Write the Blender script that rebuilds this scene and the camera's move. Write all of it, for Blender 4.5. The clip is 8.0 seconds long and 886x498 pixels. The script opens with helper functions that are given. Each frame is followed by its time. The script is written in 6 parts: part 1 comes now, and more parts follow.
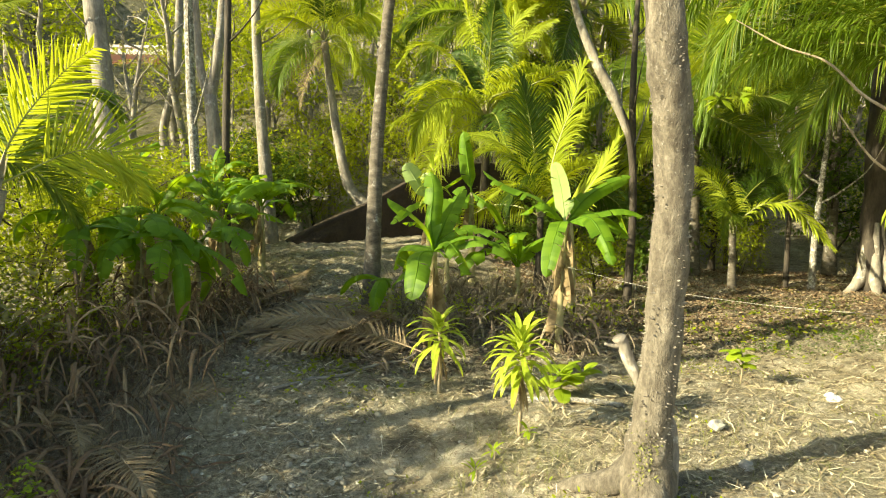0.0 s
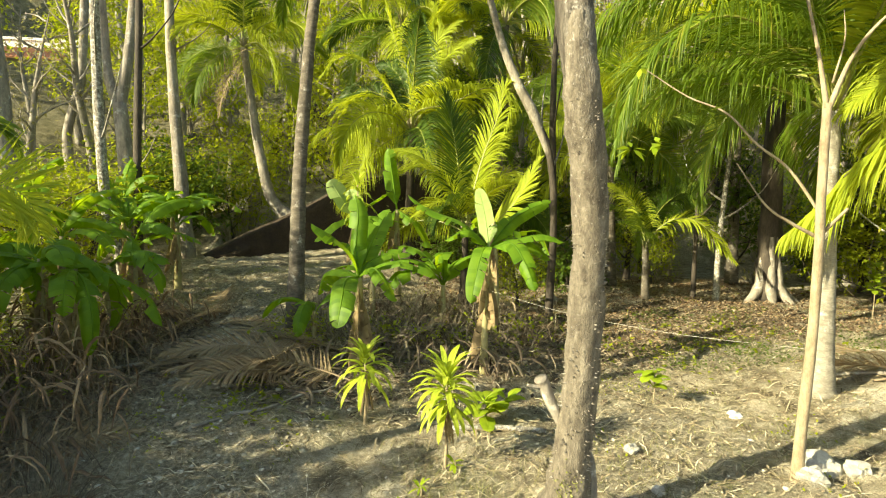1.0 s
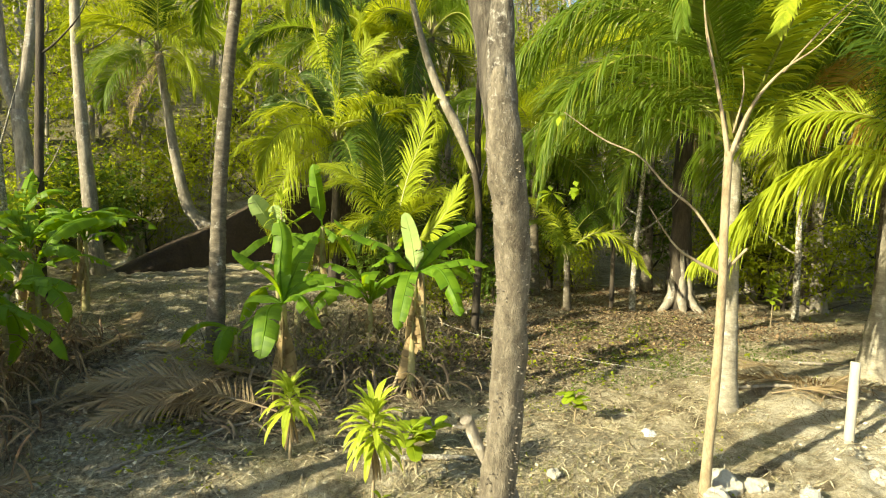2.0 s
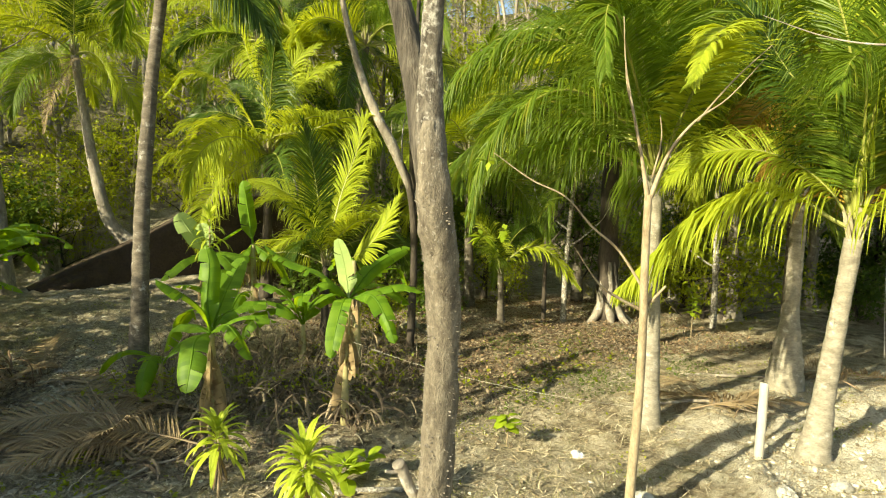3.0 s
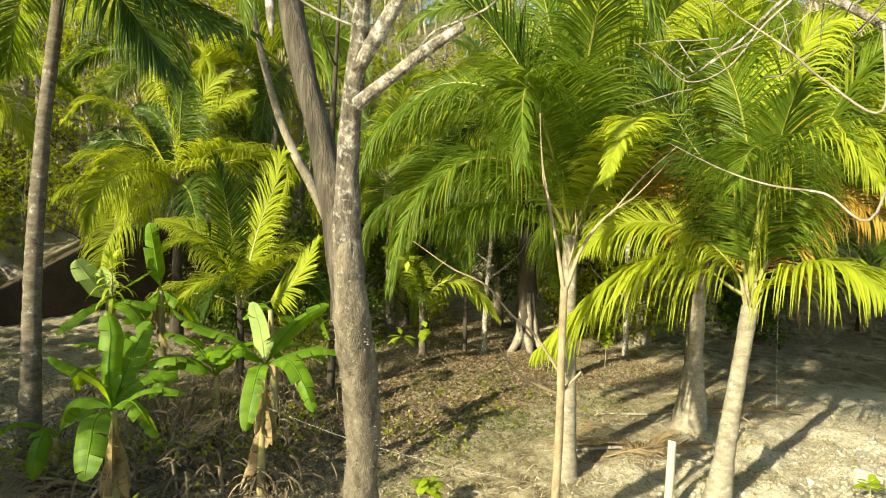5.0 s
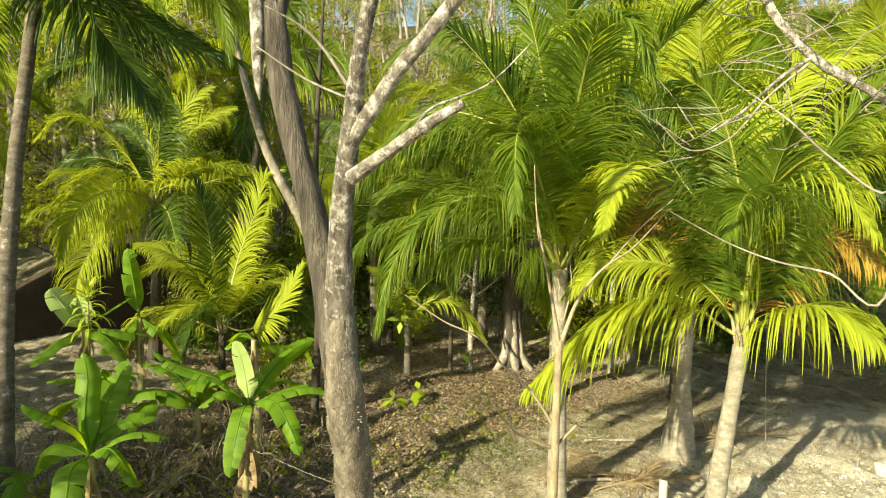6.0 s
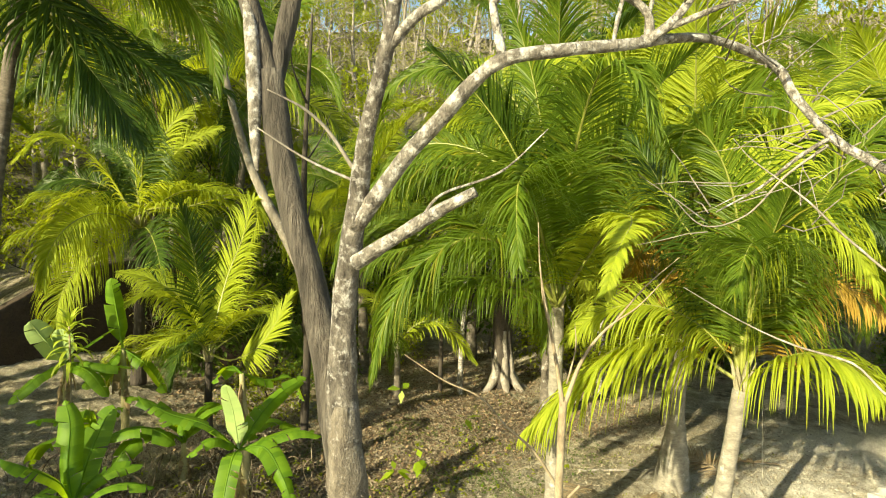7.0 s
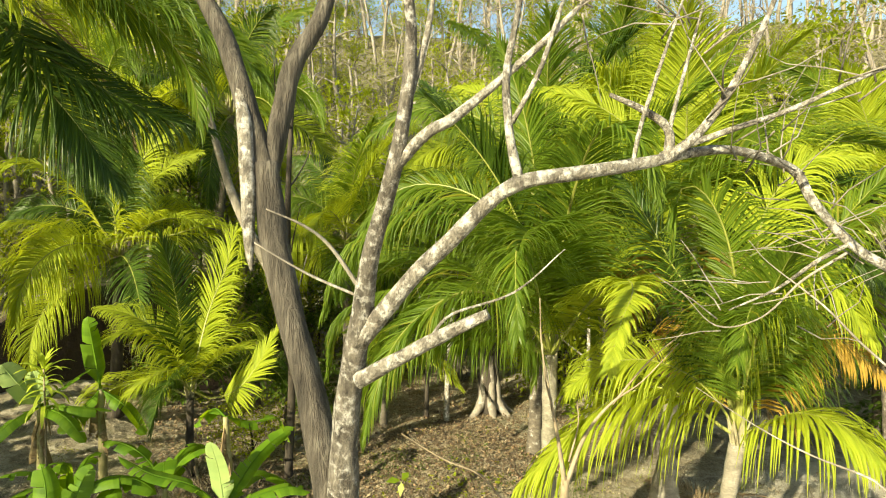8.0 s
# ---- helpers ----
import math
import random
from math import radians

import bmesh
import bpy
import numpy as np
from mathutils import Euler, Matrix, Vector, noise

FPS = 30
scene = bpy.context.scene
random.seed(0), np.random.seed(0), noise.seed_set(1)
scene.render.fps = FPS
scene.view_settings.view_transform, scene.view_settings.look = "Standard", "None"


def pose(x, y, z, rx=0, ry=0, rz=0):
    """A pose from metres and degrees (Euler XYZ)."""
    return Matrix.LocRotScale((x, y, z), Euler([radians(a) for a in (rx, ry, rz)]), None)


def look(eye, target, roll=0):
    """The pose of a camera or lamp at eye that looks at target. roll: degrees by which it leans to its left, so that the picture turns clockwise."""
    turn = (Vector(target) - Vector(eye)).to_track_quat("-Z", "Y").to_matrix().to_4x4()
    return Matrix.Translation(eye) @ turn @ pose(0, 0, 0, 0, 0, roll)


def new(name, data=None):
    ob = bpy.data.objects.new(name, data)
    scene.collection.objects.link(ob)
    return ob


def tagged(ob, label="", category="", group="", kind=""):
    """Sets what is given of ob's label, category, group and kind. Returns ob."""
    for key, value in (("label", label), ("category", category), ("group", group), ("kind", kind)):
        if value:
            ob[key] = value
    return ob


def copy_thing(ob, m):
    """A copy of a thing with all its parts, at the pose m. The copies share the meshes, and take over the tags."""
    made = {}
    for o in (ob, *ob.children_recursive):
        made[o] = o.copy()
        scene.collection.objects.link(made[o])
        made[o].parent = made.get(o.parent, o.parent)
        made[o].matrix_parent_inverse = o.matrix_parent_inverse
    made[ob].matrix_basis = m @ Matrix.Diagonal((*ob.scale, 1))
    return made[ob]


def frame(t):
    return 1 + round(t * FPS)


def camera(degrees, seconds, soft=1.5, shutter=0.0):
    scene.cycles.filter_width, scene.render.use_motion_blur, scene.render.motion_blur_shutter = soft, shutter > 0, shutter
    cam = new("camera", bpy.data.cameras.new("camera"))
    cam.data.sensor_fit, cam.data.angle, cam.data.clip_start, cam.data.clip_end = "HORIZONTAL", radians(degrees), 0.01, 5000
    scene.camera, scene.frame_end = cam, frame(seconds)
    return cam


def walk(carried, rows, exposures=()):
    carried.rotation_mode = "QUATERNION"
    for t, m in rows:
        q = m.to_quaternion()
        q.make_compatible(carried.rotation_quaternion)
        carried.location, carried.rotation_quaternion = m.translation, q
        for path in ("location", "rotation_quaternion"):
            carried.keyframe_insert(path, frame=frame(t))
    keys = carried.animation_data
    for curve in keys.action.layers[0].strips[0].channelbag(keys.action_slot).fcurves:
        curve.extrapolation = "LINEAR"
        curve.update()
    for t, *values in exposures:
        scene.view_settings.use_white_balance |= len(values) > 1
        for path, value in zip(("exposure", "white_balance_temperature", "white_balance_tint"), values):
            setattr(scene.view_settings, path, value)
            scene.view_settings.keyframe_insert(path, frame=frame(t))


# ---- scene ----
cam = camera(72.9, 8.0, soft=1.1)
METRES, EYE, TILT, LEAN, TURN = 4.0, 2.2, -4.0, -1.0, 0.0
ROWS = [
    (0.0, 0.0, 0.0, 0.0, 0.0, 0.0, 0.0),
    (0.5, 0.0034, -0.0033, 0.0477, -3.68, 0.01, 0.18),
    (1.0, 0.0017, -0.0062, 0.0956, -7.06, 0.02, 0.37),
    (1.5, 0.0026, -0.0087, 0.1431, -10.57, 0.01, 0.54),
    (3.0, 0.0173, -0.0231, 0.289, -19.99, -0.09, 0.96),
    (3.5, 0.021, -0.0299, 0.3446, -22.47, -0.09, 1.08),
    (4.0, 0.0245, -0.0338, 0.4034, -24.44, -0.1, 1.18),
    (4.5, 0.0338, -0.0268, 0.4561, -26.08, -0.08, 1.24),
    (6.0, 0.0323, 0.0365, 0.6502, -29.19, -0.16, 1.47),
    (6.5, 0.0276, 0.0649, 0.7182, -29.8, -0.11, 1.48),
    (7.0, 0.0227, 0.0937, 0.7882, -30.68, -0.04, 1.51),
    (7.5, 0.0172, 0.1233, 0.8703, -31.67, -0.06, 1.61),
    (8.0, 0.0161, 0.1556, 0.963, -32.57, -0.04, 1.62),
]
walk(cam, [(t, pose(0, 0, EYE, TILT, LEAN, TURN) @ pose(METRES * x, METRES * y, METRES * z, 90 + pitch, roll, yaw)) for t, x, y, z, yaw, pitch, roll in ROWS],
     exposures=((0.0, 1.58, 7700, 1), (3.0, 1.3, 7700, 1), (8.0, 1.22, 7700, 1)))

# ---------------------------------------------------------------- world and sun
SUN_EL, SUN_TO = 24.0, Vector((-0.937, -0.35, 0.0)).normalized()
world = bpy.data.worlds.new("world")
scene.world = world
world.use_nodes = True
wt = world.node_tree
sky = wt.nodes.new("ShaderNodeTexSky")
sky.sky_type, sky.sun_disc = "NISHITA", False
sky.sun_elevation, sky.sun_rotation = radians(SUN_EL), math.atan2(SUN_TO.x, SUN_TO.y)
wt.nodes["Background"].inputs["Strength"].default_value = 0.105
wt.links.new(sky.outputs[0], wt.nodes["Background"].inputs["Color"])
lamp = bpy.data.lights.new("sun", "SUN")
lamp.energy, lamp.angle, lamp.color = 5.0, radians(0.6), (1.0, 0.92, 0.72)
sun = new("sun", lamp)
to_sun = SUN_TO * math.cos(radians(SUN_EL)) + Vector((0, 0, math.sin(radians(SUN_EL))))
sun.matrix_world = look(to_sun * 60, (0, 0, 0))


# ---------------------------------------------------------------- materials
def nodes_of(name):
    m = bpy.data.materials.new(name)
    m.use_nodes = True
    return m, m.node_tree.nodes, m.node_tree.links


def noise_node(N, L, co, scale, detail=4.0, rough=0.6):
    n = N.new("ShaderNodeTexNoise")
    n.inputs["Scale"].default_value, n.inputs["Detail"].default_value, n.inputs["Roughness"].default_value = scale, detail, rough
    L.new(co, n.inputs["Vector"])
    return n.outputs["Fac"]


def ramp(N, L, fac, stops):
    r = N.new("ShaderNodeValToRGB")
    els = r.color_ramp.elements
    while len(els) < len(stops):
        els.new(0.5)
    for e, (p, c) in zip(els, stops):
        e.position, e.color = p, (*c, 1)
    L.new(fac, r.inputs["Fac"])
    return r.outputs["Color"]


def mixed(N, L, fac, a, b, kind="MIX"):
    m = N.new("ShaderNodeMix")
    m.data_type, m.blend_type = "RGBA", kind
    for s, v in ((m.inputs[0], fac), (m.inputs[6], a), (m.inputs[7], b)):
        if isinstance(v, (int, float)):
            s.default_value = v
        elif isinstance(v, tuple):
            s.default_value = (*v, 1)
        else:
            L.new(v, s)
    return m.outputs[2]


def bump(N, L, height, strength, dist):
    b = N.new("ShaderNodeBump")
    b.inputs["Strength"].default_value, b.inputs["Distance"].default_value = strength, dist
    L.new(height, b.inputs["Height"])
    return b.outputs["Normal"]


def leaf_mat(name, dark, light, through_col, share=0.42, rough=0.42, old=None, old_from=0.86):
    """A thin leaf: shine on top, light passing through, a colour that varies from leaf to leaf."""
    m, N, L = nodes_of(name)
    p = N["Principled BSDF"]
    geo, info, co = N.new("ShaderNodeNewGeometry"), N.new("ShaderNodeObjectInfo"), N.new("ShaderNodeTexCoord")
    add = N.new("ShaderNodeMath")
    add.operation = "ADD"
    L.new(geo.outputs["Random Per Island"], add.inputs[0])
    L.new(info.outputs["Random"], add.inputs[1])
    fr = N.new("ShaderNodeMath")
    fr.operation = "FRACT"
    L.new(add.outputs[0], fr.inputs[0])
    stops = [(0.0, dark), (old_from - 0.02, light)] + ([(old_from + 0.06, old)] if old else [(1.0, light)])
    col = ramp(N, L, fr.outputs[0], stops)
    n = noise_node(N, L, co.outputs["Object"], 3.0, 3)
    col = mixed(N, L, n, col, mixed(N, L, 0.5, col, light), "MIX")
    L.new(col, p.inputs["Base Color"])
    p.inputs["Roughness"].default_value = rough
    p.inputs["Specular IOR Level"].default_value = 0.25
    tr = N.new("ShaderNodeBsdfTranslucent")
    L.new(mixed(N, L, 0.72, col, through_col), tr.inputs["Color"])
    mx = N.new("ShaderNodeMixShader")
    mx.inputs[0].default_value = share
    L.new(p.outputs[0], mx.inputs[1])
    L.new(tr.outputs[0], mx.inputs[2])
    L.new(mx.outputs[0], N["Material Output"].inputs["Surface"])
    return m


def bark_mat(name, dark, mid, light, scale=6.0, stretch=0.25, relief=0.02, patch=0.0, patch_col=(0.5, 0.49, 0.45), patch_scale=5.0, climb=None, edge=0.12):
    m, N, L = nodes_of(name)
    p = N["Principled BSDF"]
    co = N.new("ShaderNodeTexCoord")
    mp = N.new("ShaderNodeMapping")
    mp.inputs["Scale"].default_value = (1, 1, stretch)
    L.new(co.outputs["Object"], mp.inputs["Vector"])
    a = noise_node(N, L, mp.outputs[0], scale, 8, 0.68)
    b = noise_node(N, L, mp.outputs[0], scale * 5.5, 5, 0.65)
    col = ramp(N, L, a, [(0.3, dark), (0.5, mid), (0.7, light)])
    col = mixed(N, L, 0.55, col, ramp(N, L, b, [(0.32, dark), (0.62, light)]), "OVERLAY")
    if patch:
        s = noise_node(N, L, co.outputs["Object"], patch_scale, 7, 0.7)
        if climb:
            sep, up = N.new("ShaderNodeSeparateXYZ"), N.new("ShaderNodeMapRange")
            L.new(co.outputs["Object"], sep.inputs[0])
            L.new(sep.outputs["Z"], up.inputs["Value"])
            up.inputs["From Min"].default_value, up.inputs["From Max"].default_value = climb
            up.inputs["To Min"].default_value, up.inputs["To Max"].default_value = -0.16, 0.0
            ad = N.new("ShaderNodeMath")
            L.new(s, ad.inputs[0])
            L.new(up.outputs[0], ad.inputs[1])
            s = ad.outputs[0]
        mask = ramp(N, L, s, [(0.60 - patch, (0, 0, 0)), (0.60 + edge - patch, (0.9, 0.9, 0.9))])
        col = mixed(N, L, mask, col, patch_col)
    L.new(col, p.inputs["Base Color"])
    p.inputs["Roughness"].default_value = 0.88
    h = N.new("ShaderNodeMath")
    h.operation = "ADD"
    L.new(a, h.inputs[0])
    L.new(b, h.inputs[1])
    L.new(bump(N, L, h.outputs[0], 0.9, relief), p.inputs["Normal"])
    return m


def litter_mat(name, stops, rough=0.8, share=0.15):
    m, N, L = nodes_of(name)
    p = N["Principled BSDF"]
    geo = N.new("ShaderNodeNewGeometry")
    co = N.new("ShaderNodeTexCoord")
    col = ramp(N, L, geo.outputs["Random Per Island"], stops)
    n = noise_node(N, L, co.outputs["Object"], 22.0, 4)
    col = mixed(N, L, 0.5, col, ramp(N, L, n, [(0.3, (0.3, 0.3, 0.3)), (0.7, (0.75, 0.75, 0.75))]), "OVERLAY")
    L.new(col, p.inputs["Base Color"])
    p.inputs["Roughness"].default_value = rough
    return m


def ground_mat():
    m, N, L = nodes_of("dry_ground")
    p = N["Principled BSDF"]
    co = N.new("ShaderNodeTexCoord")
    v = co.outputs["Object"]
    big, mid, fine, grit = noise_node(N, L, v, 0.45, 5), noise_node(N, L, v, 2.2, 6, 0.65), noise_node(N, L, v, 16.0, 6, 0.7), noise_node(N, L, v, 70.0, 3)
    soil = ramp(N, L, mid, [(0.36, (0.11, 0.085, 0.05)), (0.5, (0.38, 0.33, 0.225)), (0.64, (0.66, 0.60, 0.46))])
    stony = ramp(N, L, fine, [(0.36, (0.14, 0.12, 0.08)), (0.52, (0.32, 0.285, 0.205)), (0.66, (0.52, 0.48, 0.375))])
    col = mixed(N, L, ramp(N, L, big, [(0.42, (0, 0, 0)), (0.58, (1, 1, 1))]), soil, stony)
    green = ramp(N, L, noise_node(N, L, v, 0.9, 5), [(0.56, (0, 0, 0)), (0.72, (0.55, 0.55, 0.55))])
    col = mixed(N, L, green, col, (0.14, 0.16, 0.055))
    # grey gravel along the track
    mt = N.new("ShaderNodeMapping")
    mt.inputs["Location"].default_value, mt.inputs["Scale"].default_value = (1.9 / 1.9, -9.5 / 9.0, 0), (1 / 1.9, 1 / 9.0, 0)
    L.new(v, mt.inputs["Vector"])
    gt = N.new("ShaderNodeTexGradient")
    gt.gradient_type = "SPHERICAL"
    L.new(mt.outputs[0], gt.inputs["Vector"])
    at = N.new("ShaderNodeMath")
    at.operation = "MULTIPLY_ADD"
    L.new(mid, at.inputs[0])
    at.inputs[1].default_value = 0.5
    L.new(gt.outputs["Fac"], at.inputs[2])
    col = mixed(N, L, ramp(N, L, at.outputs[0], [(0.4, (0, 0, 0)), (0.66, (0.7, 0.7, 0.7))]), col, ramp(N, L, fine, [(0.36, (0.115, 0.095, 0.06)), (0.5, (0.31, 0.275, 0.19)), (0.62, (0.56, 0.515, 0.39))]))
    # leaf mould and low growth on the wooded hill
    sep, rise = N.new("ShaderNodeSeparateXYZ"), N.new("ShaderNodeMapRange")
    L.new(v, sep.inputs[0])
    L.new(sep.outputs["Z"], rise.inputs["Value"])
    rise.inputs["From Min"].default_value, rise.inputs["From Max"].default_value = 2.6, 5.0
    col = mixed(N, L, rise.outputs[0], col, ramp(N, L, mid, [(0.34, (0.08, 0.075, 0.035)), (0.5, (0.17, 0.155, 0.08)), (0.66, (0.27, 0.24, 0.15))]))
    # a spread of pale spoil where the earth was dug
    mp = N.new("ShaderNodeMapping")
    mp.inputs["Location"].default_value, mp.inputs["Scale"].default_value = (-12.5 / 8.4, -5.4 / 4.6, 0), (1 / 8.4, 1 / 4.6, 0)
    L.new(v, mp.inputs["Vector"])
    gr = N.new("ShaderNodeTexGradient")
    gr.gradient_type = "SPHERICAL"
    L.new(mp.outputs[0], gr.inputs["Vector"])
    ad = N.new("ShaderNodeMath")
    ad.operation = "MULTIPLY_ADD"
    L.new(mid, ad.inputs[0])
    ad.inputs[1].default_value = 0.55
    L.new(gr.outputs["Fac"], ad.inputs[2])
    pale = ramp(N, L, ad.outputs[0], [(0.42, (0, 0, 0)), (0.62, (1, 1, 1))])
    col = mixed(N, L, pale, col, ramp(N, L, fine, [(0.3, (0.46, 0.43, 0.345)), (0.5, (0.62, 0.585, 0.485)), (0.7, (0.74, 0.71, 0.61))]))
    col = mixed(N, L, 0.5, col, ramp(N, L, grit, [(0.34, (0.22, 0.22, 0.22)), (0.66, (0.78, 0.78, 0.78))]), "OVERLAY")
    L.new(col, p.inputs["Base Color"])
    p.inputs["Roughness"].default_value = 0.95
    h = N.new("ShaderNodeMath")
    h.operation = "MULTIPLY_ADD"
    L.new(fine, h.inputs[0])
    h.inputs[1].default_value = 1.0
    L.new(grit, h.inputs[2])
    L.new(bump(N, L, h.outputs[0], 1.0, 0.07), p.inputs["Normal"])
    return m


def plain_mat(name, a, b, scale=8.0, rough=0.7, relief=0.01):
    m, N, L = nodes_of(name)
    p = N["Principled BSDF"]
    co = N.new("ShaderNodeTexCoord")
    n = noise_node(N, L, co.outputs["Object"], scale, 7, 0.65)
    n2 = noise_node(N, L, co.outputs["Object"], scale * 6, 4, 0.6)
    col = mixed(N, L, 0.4, ramp(N, L, n, [(0.3, a), (0.7, b)]), ramp(N, L, n2, [(0.3, a), (0.7, b)]))
    L.new(col, p.inputs["Base Color"])
    p.inputs["Roughness"].default_value = rough
    L.new(bump(N, L, n2, 0.7, relief), p.inputs["Normal"])
    return m


GROUND = ground_mat()
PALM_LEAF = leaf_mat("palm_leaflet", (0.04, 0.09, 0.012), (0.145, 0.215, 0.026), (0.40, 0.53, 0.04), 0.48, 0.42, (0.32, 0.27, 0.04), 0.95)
# shade is put into the deep leaflet colour, sunlight into the sunny one
PALM_DEEP_SHADED = leaf_mat("deep_shaded_palm_leaflet", (0.02, 0.05, 0.009), (0.065, 0.115, 0.016), (0.18, 0.28, 0.02), 0.32, 0.40)
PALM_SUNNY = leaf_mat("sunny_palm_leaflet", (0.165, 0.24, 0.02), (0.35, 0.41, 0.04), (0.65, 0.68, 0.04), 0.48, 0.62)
PALM_DEAD = leaf_mat("dead_palm_leaflet", (0.17, 0.115, 0.06), (0.36, 0.28, 0.17), (0.30, 0.18, 0.07), 0.2, 0.8)
PALM_OLD = leaf_mat("yellowing_palm_leaflet", (0.26, 0.16, 0.03), (0.42, 0.28, 0.05), (0.50, 0.30, 0.03), 0.3, 0.6)
RACHIS = plain_mat("frond_stalk", (0.17, 0.20, 0.035), (0.30, 0.31, 0.075), 6, 0.5, 0.003)
RACHIS_DEAD = plain_mat("dead_frond_stalk", (0.20, 0.14, 0.08), (0.36, 0.28, 0.19), 6, 0.8, 0.004)
BANANA = leaf_mat("banana_blade", (0.05, 0.14, 0.011), (0.15, 0.28, 0.022), (0.46, 0.64, 0.02), 0.47, 0.5)
BANANA_PALE = leaf_mat("young_banana_blade", (0.25, 0.36, 0.13), (0.32, 0.42, 0.15), (0.40, 0.52, 0.12), 0.3, 0.28)
BANANA_DEAD = leaf_mat("dead_banana_blade", (0.16, 0.11, 0.055), (0.33, 0.25, 0.14), (0.28, 0.17, 0.07), 0.2, 0.85)
BANANA_STEM = plain_mat("banana_stem", (0.20, 0.18, 0.075), (0.38, 0.34, 0.17), 5, 0.55, 0.006)
DRACAENA = leaf_mat("striped_strap_leaf", (0.26, 0.36, 0.03), (0.46, 0.54, 0.07), (0.58, 0.66, 0.05), 0.38, 0.35)
FRESH = leaf_mat("fresh_leaf", (0.16, 0.26, 0.02), (0.30, 0.40, 0.035), (0.50, 0.60, 0.03), 0.45, 0.4)
WOODS = leaf_mat("woodland_leaf", (0.12, 0.18, 0.014), (0.28, 0.33, 0.026), (0.56, 0.62, 0.025), 0.5, 0.5, (0.32, 0.28, 0.05), 0.92)
WOODS_DARK = leaf_mat("dark_woodland_leaf", (0.03, 0.065, 0.012), (0.09, 0.15, 0.02), (0.22, 0.32, 0.03), 0.36, 0.45)
WOODS_DRY = leaf_mat("dry_woodland_leaf", (0.20, 0.19, 0.07), (0.32, 0.30, 0.12), (0.42, 0.38, 0.12), 0.35, 0.6)
BARK_SPINY = bark_mat("spiny_tree_bark", (0.085, 0.072, 0.056), (0.20, 0.178, 0.143), (0.36, 0.33, 0.275), 13, 0.42, 0.02, 0.10, (0.46, 0.44, 0.395), 30.0, (0.5, 6.0), 0.16)
# ribs and lichen, with shade put into the dark stem and sun into the pale
BARK_RIBBED = bark_mat("ribbed_upper_bark", (0.035, 0.03, 0.024), (0.15, 0.133, 0.11), (0.33, 0.305, 0.26), 13, 0.13, 0.06)
BARK_STEM = bark_mat("pale_stem_bark", (0.04, 0.034, 0.028), (0.19, 0.172, 0.145), (0.40, 0.375, 0.33), 13, 0.5, 0.04, 0.09, (0.64, 0.62, 0.57), 14.0, (2.4, 5.0), 0.14)
BARK_PALE = bark_mat("lichened_limb_bark", (0.045, 0.038, 0.032), (0.27, 0.25, 0.215), (0.52, 0.495, 0.445), 14, 0.6, 0.035, 0.12, (0.72, 0.70, 0.65), 13.0, None, 0.14)
BARK_TAN = bark_mat("tan_bark", (0.20, 0.16, 0.11), (0.35, 0.30, 0.215), (0.46, 0.41, 0.315), 9, 0.4, 0.006)
BARK_GREY = bark_mat("grey_bark", (0.14, 0.125, 0.105), (0.29, 0.265, 0.23), (0.44, 0.41, 0.36), 4, 0.3, 0.02, 0.04)
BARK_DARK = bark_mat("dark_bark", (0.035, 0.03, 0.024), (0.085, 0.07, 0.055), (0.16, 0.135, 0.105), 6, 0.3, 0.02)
BARK_PALM = bark_mat("palm_trunk_bark", (0.17, 0.155, 0.125), (0.30, 0.28, 0.235), (0.42, 0.40, 0.35), 5, 2.2, 0.012, 0.02)
BARK_COCO = bark_mat("tall_palm_bark", (0.07, 0.06, 0.048), (0.17, 0.15, 0.12), (0.30, 0.27, 0.225), 5, 2.0, 0.015, 0.03)
FIBRE = plain_mat("palm_fibre", (0.22, 0.19, 0.11), (0.42, 0.39, 0.26), 14, 0.9, 0.02)
# brown earth taken down to near black, to hold the shade on the bank
EARTH = plain_mat("shaded_earth_bank", (0.024, 0.016, 0.010), (0.065, 0.043, 0.027), 2.5, 0.95, 0.06)
STONE = litter_mat("path_stones", [(0.0, (0.13, 0.11, 0.075)), (0.7, (0.32, 0.295, 0.225)), (1.0, (0.54, 0.515, 0.43))], 0.9)
STRAW = litter_mat("dry_litter", [(0.0, (0.12, 0.085, 0.045)), (0.4, (0.32, 0.26, 0.155)), (0.8, (0.52, 0.45, 0.30)), (1.0, (0.72, 0.66, 0.50))])
RUSSET = litter_mat("russet_litter", [(0.0, (0.08, 0.048, 0.026)), (0.6, (0.20, 0.125, 0.068)), (1.0, (0.36, 0.26, 0.15))])
TANLEAF = litter_mat("tan_litter", [(0.0, (0.15, 0.11, 0.065)), (0.5, (0.36, 0.29, 0.19)), (0.85, (0.48, 0.41, 0.29)), (1.0, (0.56, 0.50, 0.39))])
MULCH = litter_mat("brown_mulch", [(0.0, (0.05, 0.036, 0.024)), (0.6, (0.15, 0.11, 0.07)), (1.0, (0.34, 0.27, 0.18))])
GREYTWIG = litter_mat("grey_twigs", [(0.0, (0.07, 0.052, 0.035)), (0.6, (0.19, 0.15, 0.10)), (1.0, (0.38, 0.33, 0.24))])
ROCK = plain_mat("pale_rock", (0.36, 0.34, 0.29), (0.58, 0.56, 0.50), 7, 0.9, 0.02)
SPOIL = litter_mat("spoil_rubble", [(0.0, (0.36, 0.33, 0.265)), (0.6, (0.54, 0.51, 0.43)), (1.0, (0.70, 0.675, 0.60))], 0.95)
POST = plain_mat("weathered_post", (0.34, 0.31, 0.26), (0.50, 0.47, 0.40), 9, 0.85, 0.01)
